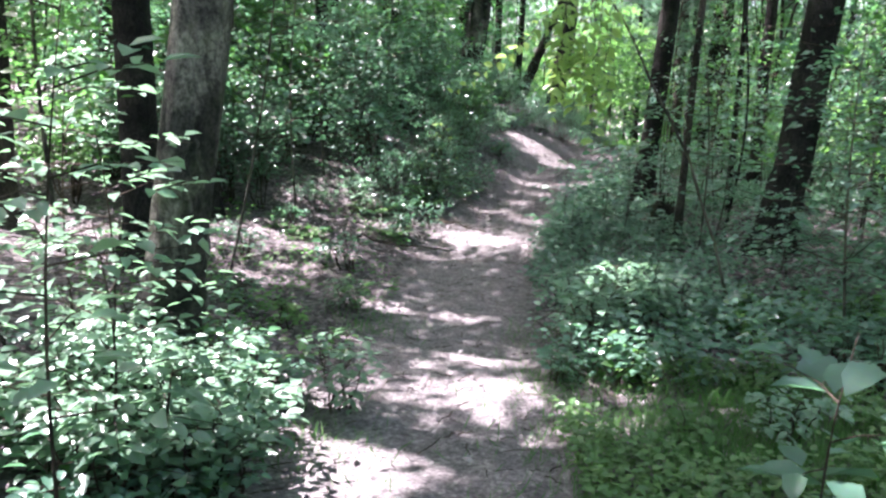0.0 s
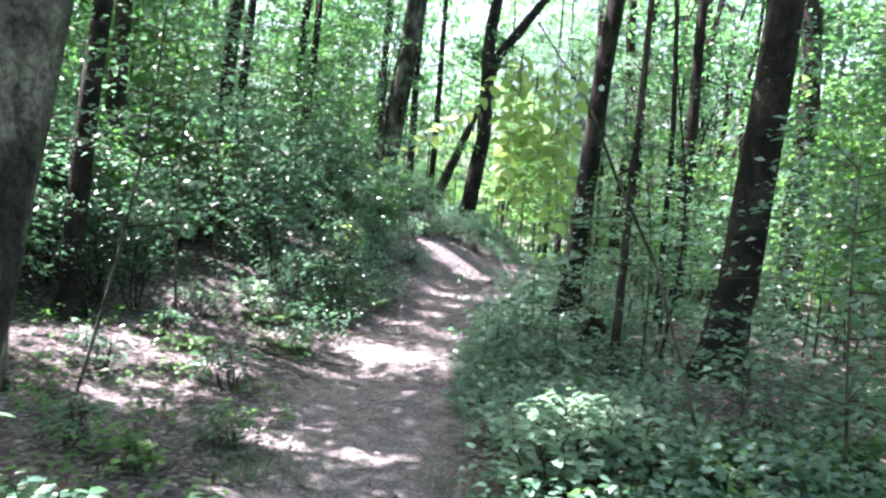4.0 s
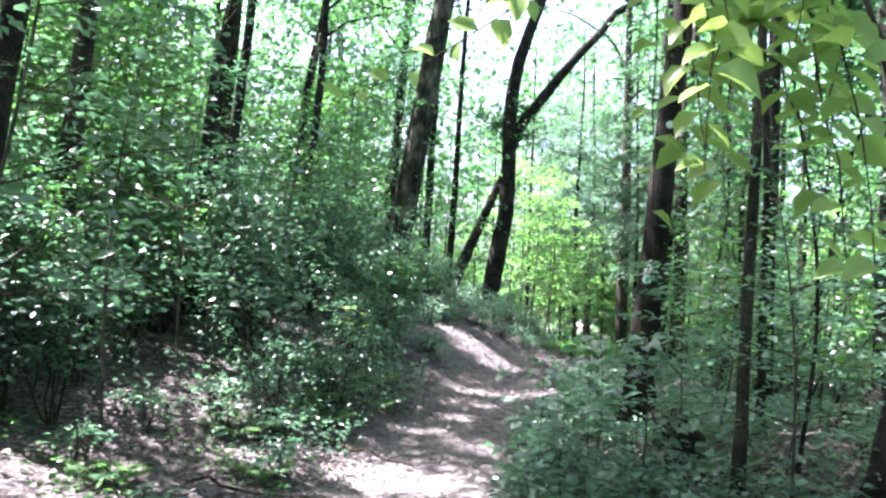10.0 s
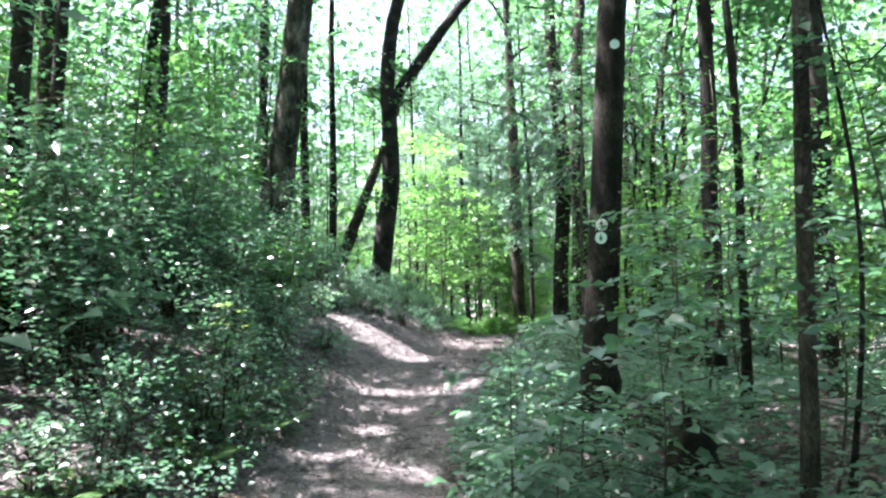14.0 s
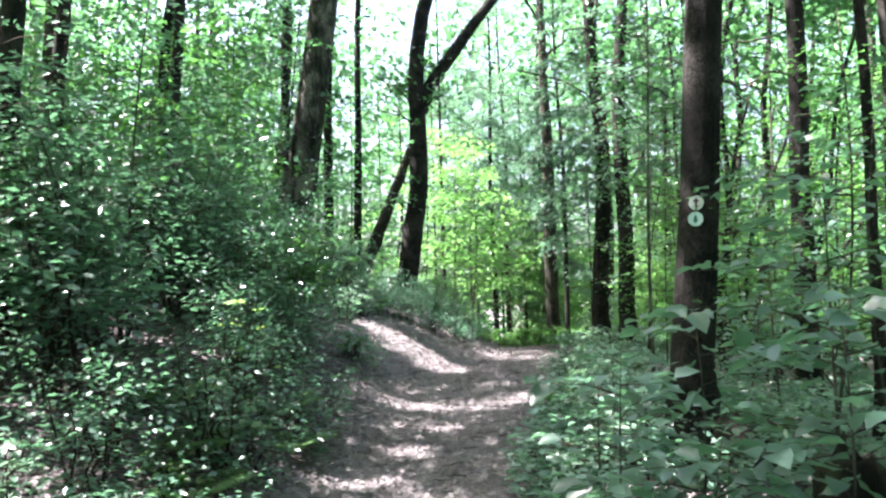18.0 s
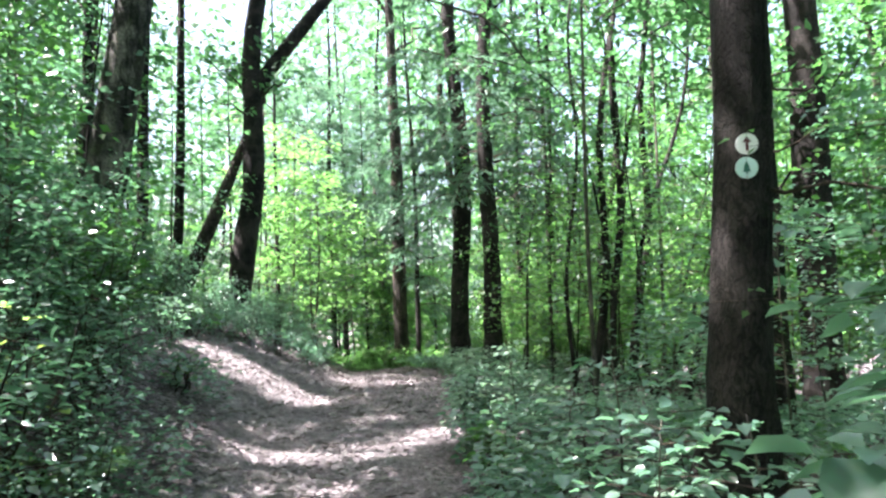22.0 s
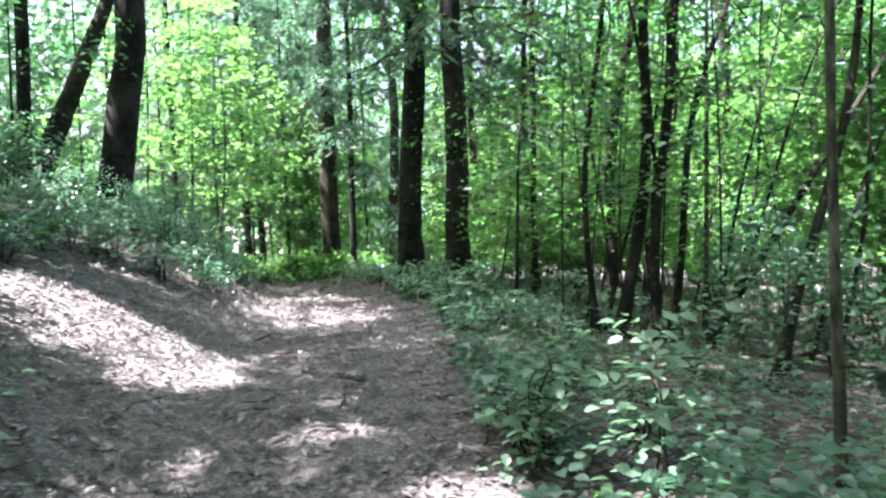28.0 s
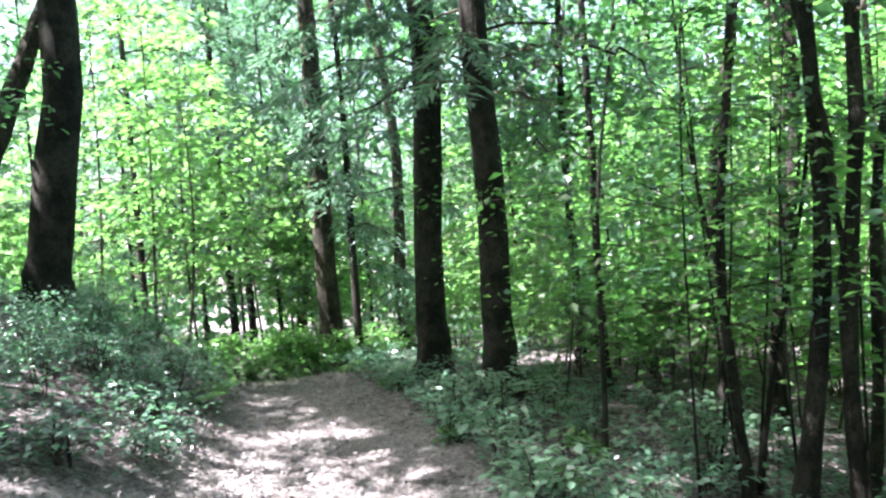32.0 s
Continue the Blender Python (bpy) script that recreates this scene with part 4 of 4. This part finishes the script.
for x, y, k, size in ((-.75, 24.0, 0, .55), (-1.9, 23.5, 0, .6), (-2.6, 22.4, 0, .7), (-.4, 25.2, 2, .8), (-3.0, 19.2, 2, .7), (-4.2, 19.4, 1, .9), (-3.1, 18.2, 0, .9), (-3.8, 17.4, 1, .9), (-4.6, 18.4, 1, 1.0), (-2.8, 16.4, 0, .8), (-3.5, 15.5, 1, .85), (-3.0, 14.6, 0, .9),
                      (-.5, 22.7, 0, .42), (-1.15, 22.3, 0, .5), (-.15, 23.7, 2, .7), (-1.7, 21.8, 0, .5), (-.8, 23.5, 0, .5), (-2.25, 13.2, 2, .55), (-2.5, 14.4, 2, .65), (-2.4, 12.3, 2, .55), (-2.6, 15.3, 2, .7), (-2.9, 13.9, 0, .6)):
    put(KINDS[k], x, y, gen.uniform(0, 360), size)
# shrubs on the other side and in the wood
n_put = 0
while n_put < 60:
    y = gen.uniform(9, 34)
    d = gen.uniform(1.2, 9)
    x = float(path_x(y) + path_right(y)) + d
    if d < 1.6 + max(0, 14 - y) * .25:
        continue
    low = 13 < y < 22 and d < 5
    put(KINDS[2 if low else int(gen.choice([2, 3, 0]))], x, y, gen.uniform(0, 360), gen.uniform(.3, .5) if low else gen.uniform(.5, .9), gen.normal(0, 5))
    n_put += 1
# plants along both edges
n_put = 0
while n_put < 190:
    y = gen.uniform(1.2, 27)
    left = gen.random() < .42
    d = abs(gen.normal(0, 1.3)) + .05
    x = float(path_x(y) - bare_left(y)) - d if left else float(path_x(y) + path_right(y)) + d
    if left and 4.6 < y < 9 and d < 1.0 and gen.random() < .7:
        continue
    if math.hypot(x, y - .0) < 1.6:
        continue
    put(HERBS[int(gen.choice([0, 1, 1, 2, 3, 3]))], x, y, gen.uniform(0, 360), gen.uniform(.6, 1.15), gen.normal(0, 8))
    n_put += 1
# ferns
for x, y, k, s in ((-2.45, 13.5, 0, .8), (-2.75, 12.3, 2, .8), (-2.2, 12.9, 1, .8), (-2.6, 11.6, 1, .8), (-3.2, 13.1, 0, .9), (-2.6, 9.8, 1, .7), (-3.1, 10.6, 2, .7), (.35, 24.9, 1, .8), (.1, 23.8, 0, .7), (-3.4, 8.9, 1, .7)):
    put(FERNS[k], x, y, gen.uniform(0, 360), s)
# bright plants at the bend of the path
BRIGHT_HERB = shrub_kind("woodland_plant", .7, .6, 6, 5, 8, .09, LEAF_BRIGHT_SUN, "bright yellow-green plant in the sun at the bend", 45, True, "bright plants at the bend", "plant", main_stems=1, loose=.0)
for k in range(30):
    y = gen.uniform(28.2, 31.8)
    put(BRIGHT_HERB, float(path_x(y)) + .75 + abs(gen.normal(0, 1.0)), y, gen.uniform(0, 360), gen.uniform(.6, 1.15))
for k in range(22):
    put(HERBS[3], gen.uniform(.2, 3.2), gen.uniform(27.2, 30.0), gen.uniform(0, 360), gen.uniform(.9, 1.5))


def undergrowth(count, seed, mat, lo, hi, side, spread, tall, size, label, fine=True):
    """A carpet of small leafy plants that nobody could count."""
    gen = np.random.default_rng(seed)
    y = gen.uniform(lo, hi, count)
    d = np.abs(gen.normal(0, spread, count)) + .03
    x = path_x(y) - bare_left(y) - d if side < 0 else path_x(y) + path_right(y) + d
    clump = np.sin(x * 2.1 + 3 * np.sin(y * 1.3)) * np.sin(y * 1.9 + x) > -.25
    x, y = x[clump], y[clump]
    per = 9
    x, y = np.repeat(x, per), np.repeat(y, per)
    count = len(x)
    turn = gen.random(count) * 6.28
    rise = tall * gen.random(count) ** .7
    out = .02 + .35 * rise * gen.random(count)
    at = np.stack([x + np.cos(turn) * out, y + np.sin(turn) * out, surface(x, y)[0] + rise], 1)
    along = np.stack([np.cos(turn), np.sin(turn), .25 * gen.standard_normal(count)], 1)
    up = gen.standard_normal((count, 3)) * .3 + [0, 0, 1]
    v, f = leaves(at, along, up, size * (.55 + .75 * gen.random(count)), .6, fine)
    return tagged(new("undergrowth", mesh_of("undergrowth", v, f, mat)), label, "undergrowth", kind="stuff")


undergrowth(3200, 91, LEAF_DARK, 4.3, 15, 1, 2.2, .36, .07, "carpet of small green woodland plants beside the path")
undergrowth(1500, 98, FERN, 1.7, 4.6, 1, 1.1, .17, .042, "mossy mound of small dark-green leaves beside the path")
undergrowth(1300, 92, LEAF_DARK, 15.5, 28, 1, 1.7, .30, .07, "low dark-green plants on the falling slope", False)
undergrowth(1300, 93, LEAF_DARK, 9.5, 28, -1, 1.5, .34, .065, "low dark-green plants under the shrubs of the bank", False)
undergrowth(500, 96, LEAF_MID, 28.5, 42, 1, 5, .6, .14, "green low growth under the far trees", False)
undergrowth(500, 97, LEAF_MID, 27, 42, -1, 5, .6, .14, "green low growth under the far trees", False)
undergrowth(420, 94, LEAF_MID, 2.0, 10, -1, 2.2, .22, .06, "scattered small plants in the leaf litter")


def far_woods(count, seed):
    """Leaf masses of the wood far behind all round."""
    gen = np.random.default_rng(seed)
    turn = gen.uniform(-3.14, 3.14, count)
    far = gen.uniform(36, 58, count)
    top = 23 + 3 * np.sin(turn * 7) * np.sin(turn * 3 + 1) + 2 * np.sin(turn * 23)
    z = gen.random(count) ** 1.1 * top
    gap = (np.abs(turn + .02) < .16) & (z > 8 + 6 * np.abs(turn + .02) / .16) & (gen.random(count) < .15)
    speckle = (np.sin(turn * 61 + 2 * np.sin(z * 1.7)) * np.sin(z * 2.3 + turn * 40) > .35) & (z > 7)
    keep = ~gap & ~speckle
    turn, far, z = turn[keep], far[keep], z[keep]
    n_left = len(z)
    at = np.stack([np.sin(turn) * far + 1, np.cos(turn) * far + 12, z - 2.5], 1)
    along = gen.standard_normal((n_left, 3))
    up = gen.standard_normal((n_left, 3)) * .6 + [0, 0, 1]
    v, f = leaves(at, along, up, .56 * (.6 + .8 * gen.random(n_left)), .7)
    return tagged(new("far_woods", mesh_of("far_woods", v, f, LEAF_CANOPY)), "dense green woods in the distance", "woods", kind="stuff")


far_woods(200000, 95)


# ---- trail markers ----
def disc(radius, depth, mat, parent, name, at, sides=40):
    bm = bmesh.new()
    bmesh.ops.create_cone(bm, cap_ends=True, segments=sides, radius1=radius, radius2=radius * .985, depth=depth)
    bmesh.ops.rotate(bm, verts=bm.verts, matrix=Matrix.Rotation(radians(90), 3, "X"))
    bmesh.ops.translate(bm, verts=bm.verts, vec=at)
    return part(name, bm, mat, parent)


def cut_out(outline, depth, mat, parent, name, at):
    bm = bmesh.new()
    front = [bm.verts.new((x + at[0], at[1], z + at[2])) for x, z in outline]
    face = bm.faces.new(front)
    grown = bmesh.ops.extrude_face_region(bm, geom=[face])
    bmesh.ops.translate(bm, verts=[g for g in grown["geom"] if isinstance(g, bmesh.types.BMVert)], vec=(0, -depth, 0))
    bmesh.ops.recalc_face_normals(bm, faces=bm.faces)
    return part(name, bm, mat, parent)


def marker(z, face, sign, label, outline, ink, turn):
    zt = z - float(height(.705, 12.26))
    x = .705 + .092 * zt - .47 * .158
    y = 12.26 - .88 * .158
    root = thing("trail_marker", pose(x, y, z, 0, 0, turn), label, "trail marker", "trail markers on the tree")
    disc(.052, .005, face, root, "plate", (0, 0, 0))
    cut_out(outline, .002, ink, root, sign, (0, -.0027, 0))
    for dz in (.043, -.043):
        disc(.004, .004, STEEL, root, "nail", (0, -.0035, dz), 10)


marker(1.555, WHITE, "arrow", "round white trail marker with a maroon arrow, nailed to the tree", [(-.007, -.034), (.007, -.034), (.007, .008), (.021, .008), (0, .036), (-.021, .008), (-.007, .008)], MAROON, -28)
marker(1.44, MINT, "pine_sign", "round mint-coloured trail marker with a green pine, nailed to the tree", [(-.004, -.032), (.004, -.032), (.004, -.02), (.018, -.02), (.010, .0), (.014, .0), (0, .034), (-.014, .0), (-.010, .0), (-.018, -.02), (-.004, -.02)], PINE_INK, -28)

high = thing("trail_marker", pose(.705 + .092 * 3.55 - .04, 12.26 - .146, 3.15, 0, 0, -14), "small weathered pale disc high on the marked tree", "trail marker", "trail markers on the tree")
disc(.042, .005, MINT, high, "plate", (0, 0, 0))
disc(.004, .004, STEEL, high, "nail", (0, -.0035, .03), 10)

# ---- stumps, sticks and fallen wood ----
def stump(x, y, d, h, label):
    z0 = float(height(x, y))
    root = thing("tree_stump", pose(x, y, z0), label, "stump")
    hs = np.array([-.1, 0, .08, .2, h * .6, h * .9, h])
    v, f = tube(np.stack([0 * hs, 0 * hs, hs], 1), d / 2 * np.array([1.5, 1.4, 1.2, 1.05, 1, .97, .8]), 18, .12, .3, int(x * 10 + 40))
    hang("body", mesh_of("body", v, f, WOOD_ROT, True), root)
    gen = np.random.default_rng(int(y * 7))
    for k in range(7):
        turn, rad = k * .9 + gen.random() * .8, d * gen.uniform(.22, .42)
        a = np.array([math.cos(turn) * rad, math.sin(turn) * rad, h * .82])
        tall, thick = h * gen.uniform(.12, .42) * (1.3 if k < 2 else .7), d * gen.uniform(.07, .17)
        v, f = tube(bend(a, a + [gen.normal(0, .02), gen.normal(0, .02), tall], 0, 4), [thick, thick * .9, thick * .5, .004], 6, .3, 0, k)
        hang("splinter", mesh_of("splinter", v, f, WOOD_ROT, True), root, "jagged splinter of rotten wood")


stump(.9, 10.55, .30, .42, "short rotten tree stump with a broken top")
stump(1.0, 11.98, .42, .30, "low dark mossy stump beside the marked tree")
stump(3.3, 13.2, .3, .3, "dark broken stump among the plants")


def fallen(a, b, d, label, name="fallen_branch", sag=0.0):
    a, b = np.array(a, float), np.array(b, float)
    root = thing(name, pose(*a), label, "branch", "fallen branches")
    gen = np.random.default_rng(int(abs(a[0] * 31 + b[1] * 17)))
    pts = bend((0, 0, 0), b - a, sag, 10, d * .8, gen)
    v, f = tube(pts, np.linspace(d / 2, d * .18, 10), 8, .12, 0, 3)
    hang("limb", mesh_of("limb", v, f, TWIG, True), root)
    for k in range(3):
        s = int(gen.integers(3, 8))
        e = pts[s] + (b - a) * .12 + gen.standard_normal(3) * np.linalg.norm(b - a) * .07
        v, f = tube(bend(pts[s], e, 0, 5, .01, gen), np.linspace(d * .22, d * .06, 5), 5)
        hang("side_twig", mesh_of("side_twig", v, f, TWIG, True), root)


def lying(x, y, length, turn, d, label, lift=.02):
    x2, y2 = x + math.cos(turn) * length, y + math.sin(turn) * length
    fallen((x, y, float(height(x, y)) + lift), (x2, y2, float(height(x2, y2)) + lift), d, label)


lying(2.6, 18.2, 1.5, -.9, .035, "thin fallen branch on the leaf litter")
lying(2.3, 17.9, 1.1, -.5, .022, "thin bleached stick beside the path")
lying(-.25, 19.3, .45, .5, .02, "short curved stick on the path")
lying(-1.6, 18.9, .6, -.4, .02, "dark stick on the sloping path")
lying(3.5, 18.3, 1.75, -.37, .06, "dark fallen limb across the slope", .14)
lying(-3.0, 9.2, 1.3, .3, .03, "fallen stick in the leaf litter")
lying(-2.6, 11.2, 1.1, -.2, .04, "rotting branch under the shrubs")
lying(-.1, 16.9, .5, 1.2, .016, "small twig on the path")
lying(2.0, 13.6, 1.4, .2, .05, "mossy fallen branch among the plants")
lying(.2, 17.4, .35, 2.2, .014, "small twig on the path")


# ---- leaf litter, twigs and grass ----
def litter(count, seed):
    gen = np.random.default_rng(seed)
    y = np.where(gen.random(count) < .65, gen.uniform(9, 28, count), gen.uniform(-.5, 29, count))
    d = gen.normal(-.2, 1.9, count)
    x = path_x(y) + d
    on = np.abs(d) < np.where(d < 0, bare_left(y), path_right(y)) * .8
    keep = ~on | (gen.random(count) < np.where(y > 12, .9, .4))
    x, y = x[keep], y[keep]
    count = len(x)
    at = np.stack([x, y, surface(x, y)[0] + .010 + .018 * gen.random(count)], 1)
    turn = gen.random(count) * 6.28
    along = np.stack([np.cos(turn), np.sin(turn), .14 * gen.standard_normal(count)], 1)
    up = np.stack([.2 * gen.standard_normal(count), .28 * gen.standard_normal(count), np.ones(count)], 1)
    v, f = leaves(at, along, up, .018 + .06 * gen.random(count) ** 1.8, .40, False, .28, -.2)
    return tagged(new("leaf_litter", mesh_of("leaf_litter", v, f, DEAD)), "scattered brown and grey dead leaves on the ground", "leaf litter", kind="stuff")


def twig_scatter(count, seed):
    gen = np.random.default_rng(seed)
    bits = []
    for k in range(count):
        y = gen.uniform(1, 27)
        x = float(path_x(y)) + gen.normal(0, 1.6)
        turn, ln = gen.random() * 6.28, gen.uniform(.04, .22)
        a = np.array([x, y, float(surface(np.array([x]), np.array([y]))[0][0]) + .010])
        bits.append(tube(bend(a, a + [math.cos(turn) * ln, math.sin(turn) * ln, .012], 0, 4, .006, gen), np.array([1, .9, .8, .5]) * gen.uniform(.002, .005), 4))
    v, f = joined(bits)
    return tagged(new("twig_litter", mesh_of("twig_litter", v, f, TWIG)), "fine dry twigs strewn over the ground", "twigs", kind="stuff")


def grass_patch(spots, per, seed, tall=.16):
    gen = np.random.default_rng(seed)
    feet, ways, size = [], [], []
    for x, y, rx, ry in spots:
        k = int(per * rx * ry * 8)
        px, py = x + gen.normal(0, rx * .6, k), y + gen.normal(0, ry * .6, k)
        feet.append(np.stack([px, py, surface(px, py)[0]], 1))
        ways.append(np.stack([gen.normal(0, .45, k), gen.normal(0, .45, k), np.ones(k)], 1))
        size.append(tall * (.5 + .8 * gen.random(k)))
    feet, ways = np.concatenate(feet), np.concatenate(ways)
    v, f = leaves(feet, ways, gen.standard_normal(feet.shape), np.concatenate(size), .045, False, .0, .9)
    return tagged(new("grass", mesh_of("grass", v, f, GRASS)), "short soft green grass in tufts beside the path", "grass", kind="stuff")


grass_patch([(.75, 2.9, .75, .8), (1.0, 3.6, .9, .8), (.6, 3.5, .6, .7), (1.4, 2.9, .7, .8), (.8, 4.2, .7, .5)], 330, 74, .13)
litter(125000, 71)
twig_scatter(1600, 72)
grass_patch([(-1.75, 5.8, .35, .3), (-.35, 6.05, .3, .25), (.1, 5.0, .4, .4), (1.5, 17.5, .6, .7), (2.2, 18.4, .5, .5), (-1.6, 3.2, .5, .5), (1.7, 27.4, 1.0, .5), (3.0, 27.0, .8, .4), (-.2, 4.6, .25, .5)], 260, 73, .11)


# ---- plants close to the camera ----
for x, y, h, reach, size in ((-2.0, 2.7, 1.5, .55, .075), (-2.35, 3.1, 1.75, .6, .075), (-1.75, 2.35, 1.05, .5, .07), (-2.9, 2.9, 1.6, .6, .08)):
    sapling(x, y, h, reach, 16, 11, size, LEAF_PALE_SUN, (.03, 0), .014, TWIG, "leafy young shrub in full sun beside the path", True, "seedling", False, .08, .5, "sunlit seedlings")
gen = np.random.default_rng(81)
for k in range(36):
    put(HERBS[[0, 2, 2][k % 3]], gen.uniform(-2.5, -1.3), gen.uniform(2.1, 4.0), gen.uniform(0, 360), gen.uniform(.7, 1.05))
for k in range(30):
    put(HERBS[[3, 1, 3][k % 3]], gen.uniform(.3, 2.4), gen.uniform(4.4, 6.6), gen.uniform(0, 360), gen.uniform(.7, 1.1))
for x, y, h, reach, n_lv, size in ((.65, 15.0, .85, .4, 14, .062), (.9, 15.4, .6, .36, 11, .06), (.45, 15.6, .45, .33, 9, .055), (.3, 14.3, .45, .34, 9, .06), (.38, 13.2, .7, .45, 12, .07), (.2, 12.75, .5, .4, 10, .065), (.6, 13.6, .6, .4, 11, .065), (.1, 13.7, .4, .32, 9, .06)):
    sapling(x, y, h, reach, n_lv, 10, size, LEAF_PALE_SUN, (-.08, 0), .012, TWIG, "leafy pale-green seedling at the path's edge, whitened as by sun", True, "seedling", False, .05, .62, "seedlings at the edge")
# broad-leaved young trees round the marked tree
for x, y, h, reach, n_lv in ((.9, 10.6, 1.9, 1.0, 15), (1.7, 11.4, 2.2, 1.1, 16), (1.5, 9.9, 1.6, .9, 13), (2.5, 12.4, 2.6, 1.2, 18), (.25, 12.6, 1.0, .6, 11), (2.6, 10.6, 2.0, 1.1, 14), (.15, 11.4, .8, .55, 10), (3.4, 11.6, 2.8, 1.3, 18), (1.9, 13.3, 1.7, .9, 14)):
    sapling(x, y, h, reach, n_lv, 16, .10 if x > .3 else .065, LEAF_DARK, (0, 0), .02, BARK_SMOOTH, "broad-leaved young tree with flat layers of leaves", True, "sapling", True, .1, .7, "young trees by the marked tree")
for x, y, h, reach, n_lv in ((2.0, 5.3, 1.3, .7, 12), (2.6, 6.5, 1.6, .9, 14), (1.6, 7.1, .8, .6, 11), (3.3, 7.5, 2.0, 1.0, 15), (1.9, 7.9, .9, .6, 11), (3.2, 5.2, 1.9, 1.0, 14)):
    sapling(x, y, h, reach, n_lv, 14, .08, LEAF_DARK, (0, 0), .018, BARK_SMOOTH, "dark-green young tree among low plants", True, "sapling", True, .1, .6, "young trees by the path")
# broad leaves close beside the path, before the marked tree
for x, y, h, reach, n_lv, size in ((-.38, 9.95, 1.2, .5, 12, .115), (.1, 10.45, 1.3, .6, 13, .115), (-.2, 9.35, .9, .45, 11, .10), (-.1, 11.55, .8, .5, 12, .075), (.35, 9.6, 1.3, .6, 13, .11)):
    sapling(x, y, h, reach, n_lv, 9, size, LEAF_DARK, (.02, 0), .016, BARK_SMOOTH, "broad-leaved seedling with large flat leaves beside the path", True, "seedling", False, .06, .72, "seedlings at the edge")
# layered young growth on the falling side of the path
gen = np.random.default_rng(83)
for k in range(20):
    y = gen.uniform(5.6, 15.5)
    x = float(path_x(y) + path_right(y)) + gen.uniform(1.7, 5.5)
    sapling(x, y, gen.uniform(1.4, 3.6), gen.uniform(.8, 1.3), 20, 26, .065, [LEAF_DARK, LEAF_DARK, LEAF_MID][k % 3], (gen.normal(0, .06), gen.normal(0, .05)), .022, BARK_SMOOTH, "slender young tree with flat teal-green layers of leaves", False, "sapling", True, .12, .6, "young trees by the path", .05)
# leafy growth among the stems on the slope
for k in range(16):
    y = gen.uniform(18.2, 24)
    x = float(path_x(y) + path_right(y)) + gen.uniform(1.4, 4.6)
    sapling(x, y, gen.uniform(2.2, 5.5), gen.uniform(.9, 1.5), 22, 26, .085, [LEAF_MID, LEAF_BRIGHT_SUN, LEAF_DARK][k % 3], (gen.normal(0, .08), gen.normal(0, .05)), .022, BARK_DARK, "young leafy tree among the dark stems on the slope", False, "sapling", False, .15, .6, "young trees on the slope", .07)
# tall leafy growth that closes the view up the slope
for x, y, h in ((4.7, 10.9, 7.5), (6.3, 13.1, 9), (4.0, 9.2, 6.5), (7.2, 10.2, 8)):
    sapling(x, y, h, 1.9, 44, 40, .10, [LEAF_MID, LEAF_DARK][int(y) % 2], (gen.normal(0, .04), gen.normal(0, .03)), .055, BARK_DARK, "tall young tree with dark flat layers of leaves", False, "sapling", True, .2, .6, "tall young trees on the slope", .06)
sapling(-2.87, 13.8, .85, .28, 7, 4, .11, LEAF_LIME_SUN, (.1, -.05), .010, TWIG, "thin twig with a few bright yellow leaves in the sun", True, "seedling", False, .06, .5, "seedlings at the edge")
sapling(.66, 1.95, .98, .24, 8, 4, .13, LEAF_DARK, (-.04, -.1), .010, TWIG, "broad-leaved seedling close to the path's start", True, "seedling", False, .05, .6, "seedlings at the edge")
sapling(-1.62, 1.95, 1.75, .5, 13, 7, .095, LEAF_PALE_SUN, (.16, -.08), .013, TWIG, "tall sunlit seedling that leans over the path's edge", True, "seedling", False, .08, .5, "sunlit seedlings")
for x, y, h in ((.12, 11.95, .5), (-.25, 11.75, .42), (.3, 12.1, .6)):
    sapling(x, y, h, .36, 9, 8, .068, LEAF_PALE_SUN, (-.06, -.04), .012, TWIG, "sunlit pale-green seedling in front of the marked tree", True, "seedling", False, .05, .66, "seedlings at the edge")
# pale plants at the path's edge
for x, y, size in ((-.1, 6.2, .9), (.15, 6.0, 1.0), (.35, 5.8, 1.1), (.0, 5.75, .8), (.55, 6.2, 1.0), (.75, 5.9, .9)):
    put(HERBS[2], x, y, gen.uniform(0, 360), size, gen.normal(0, 6))
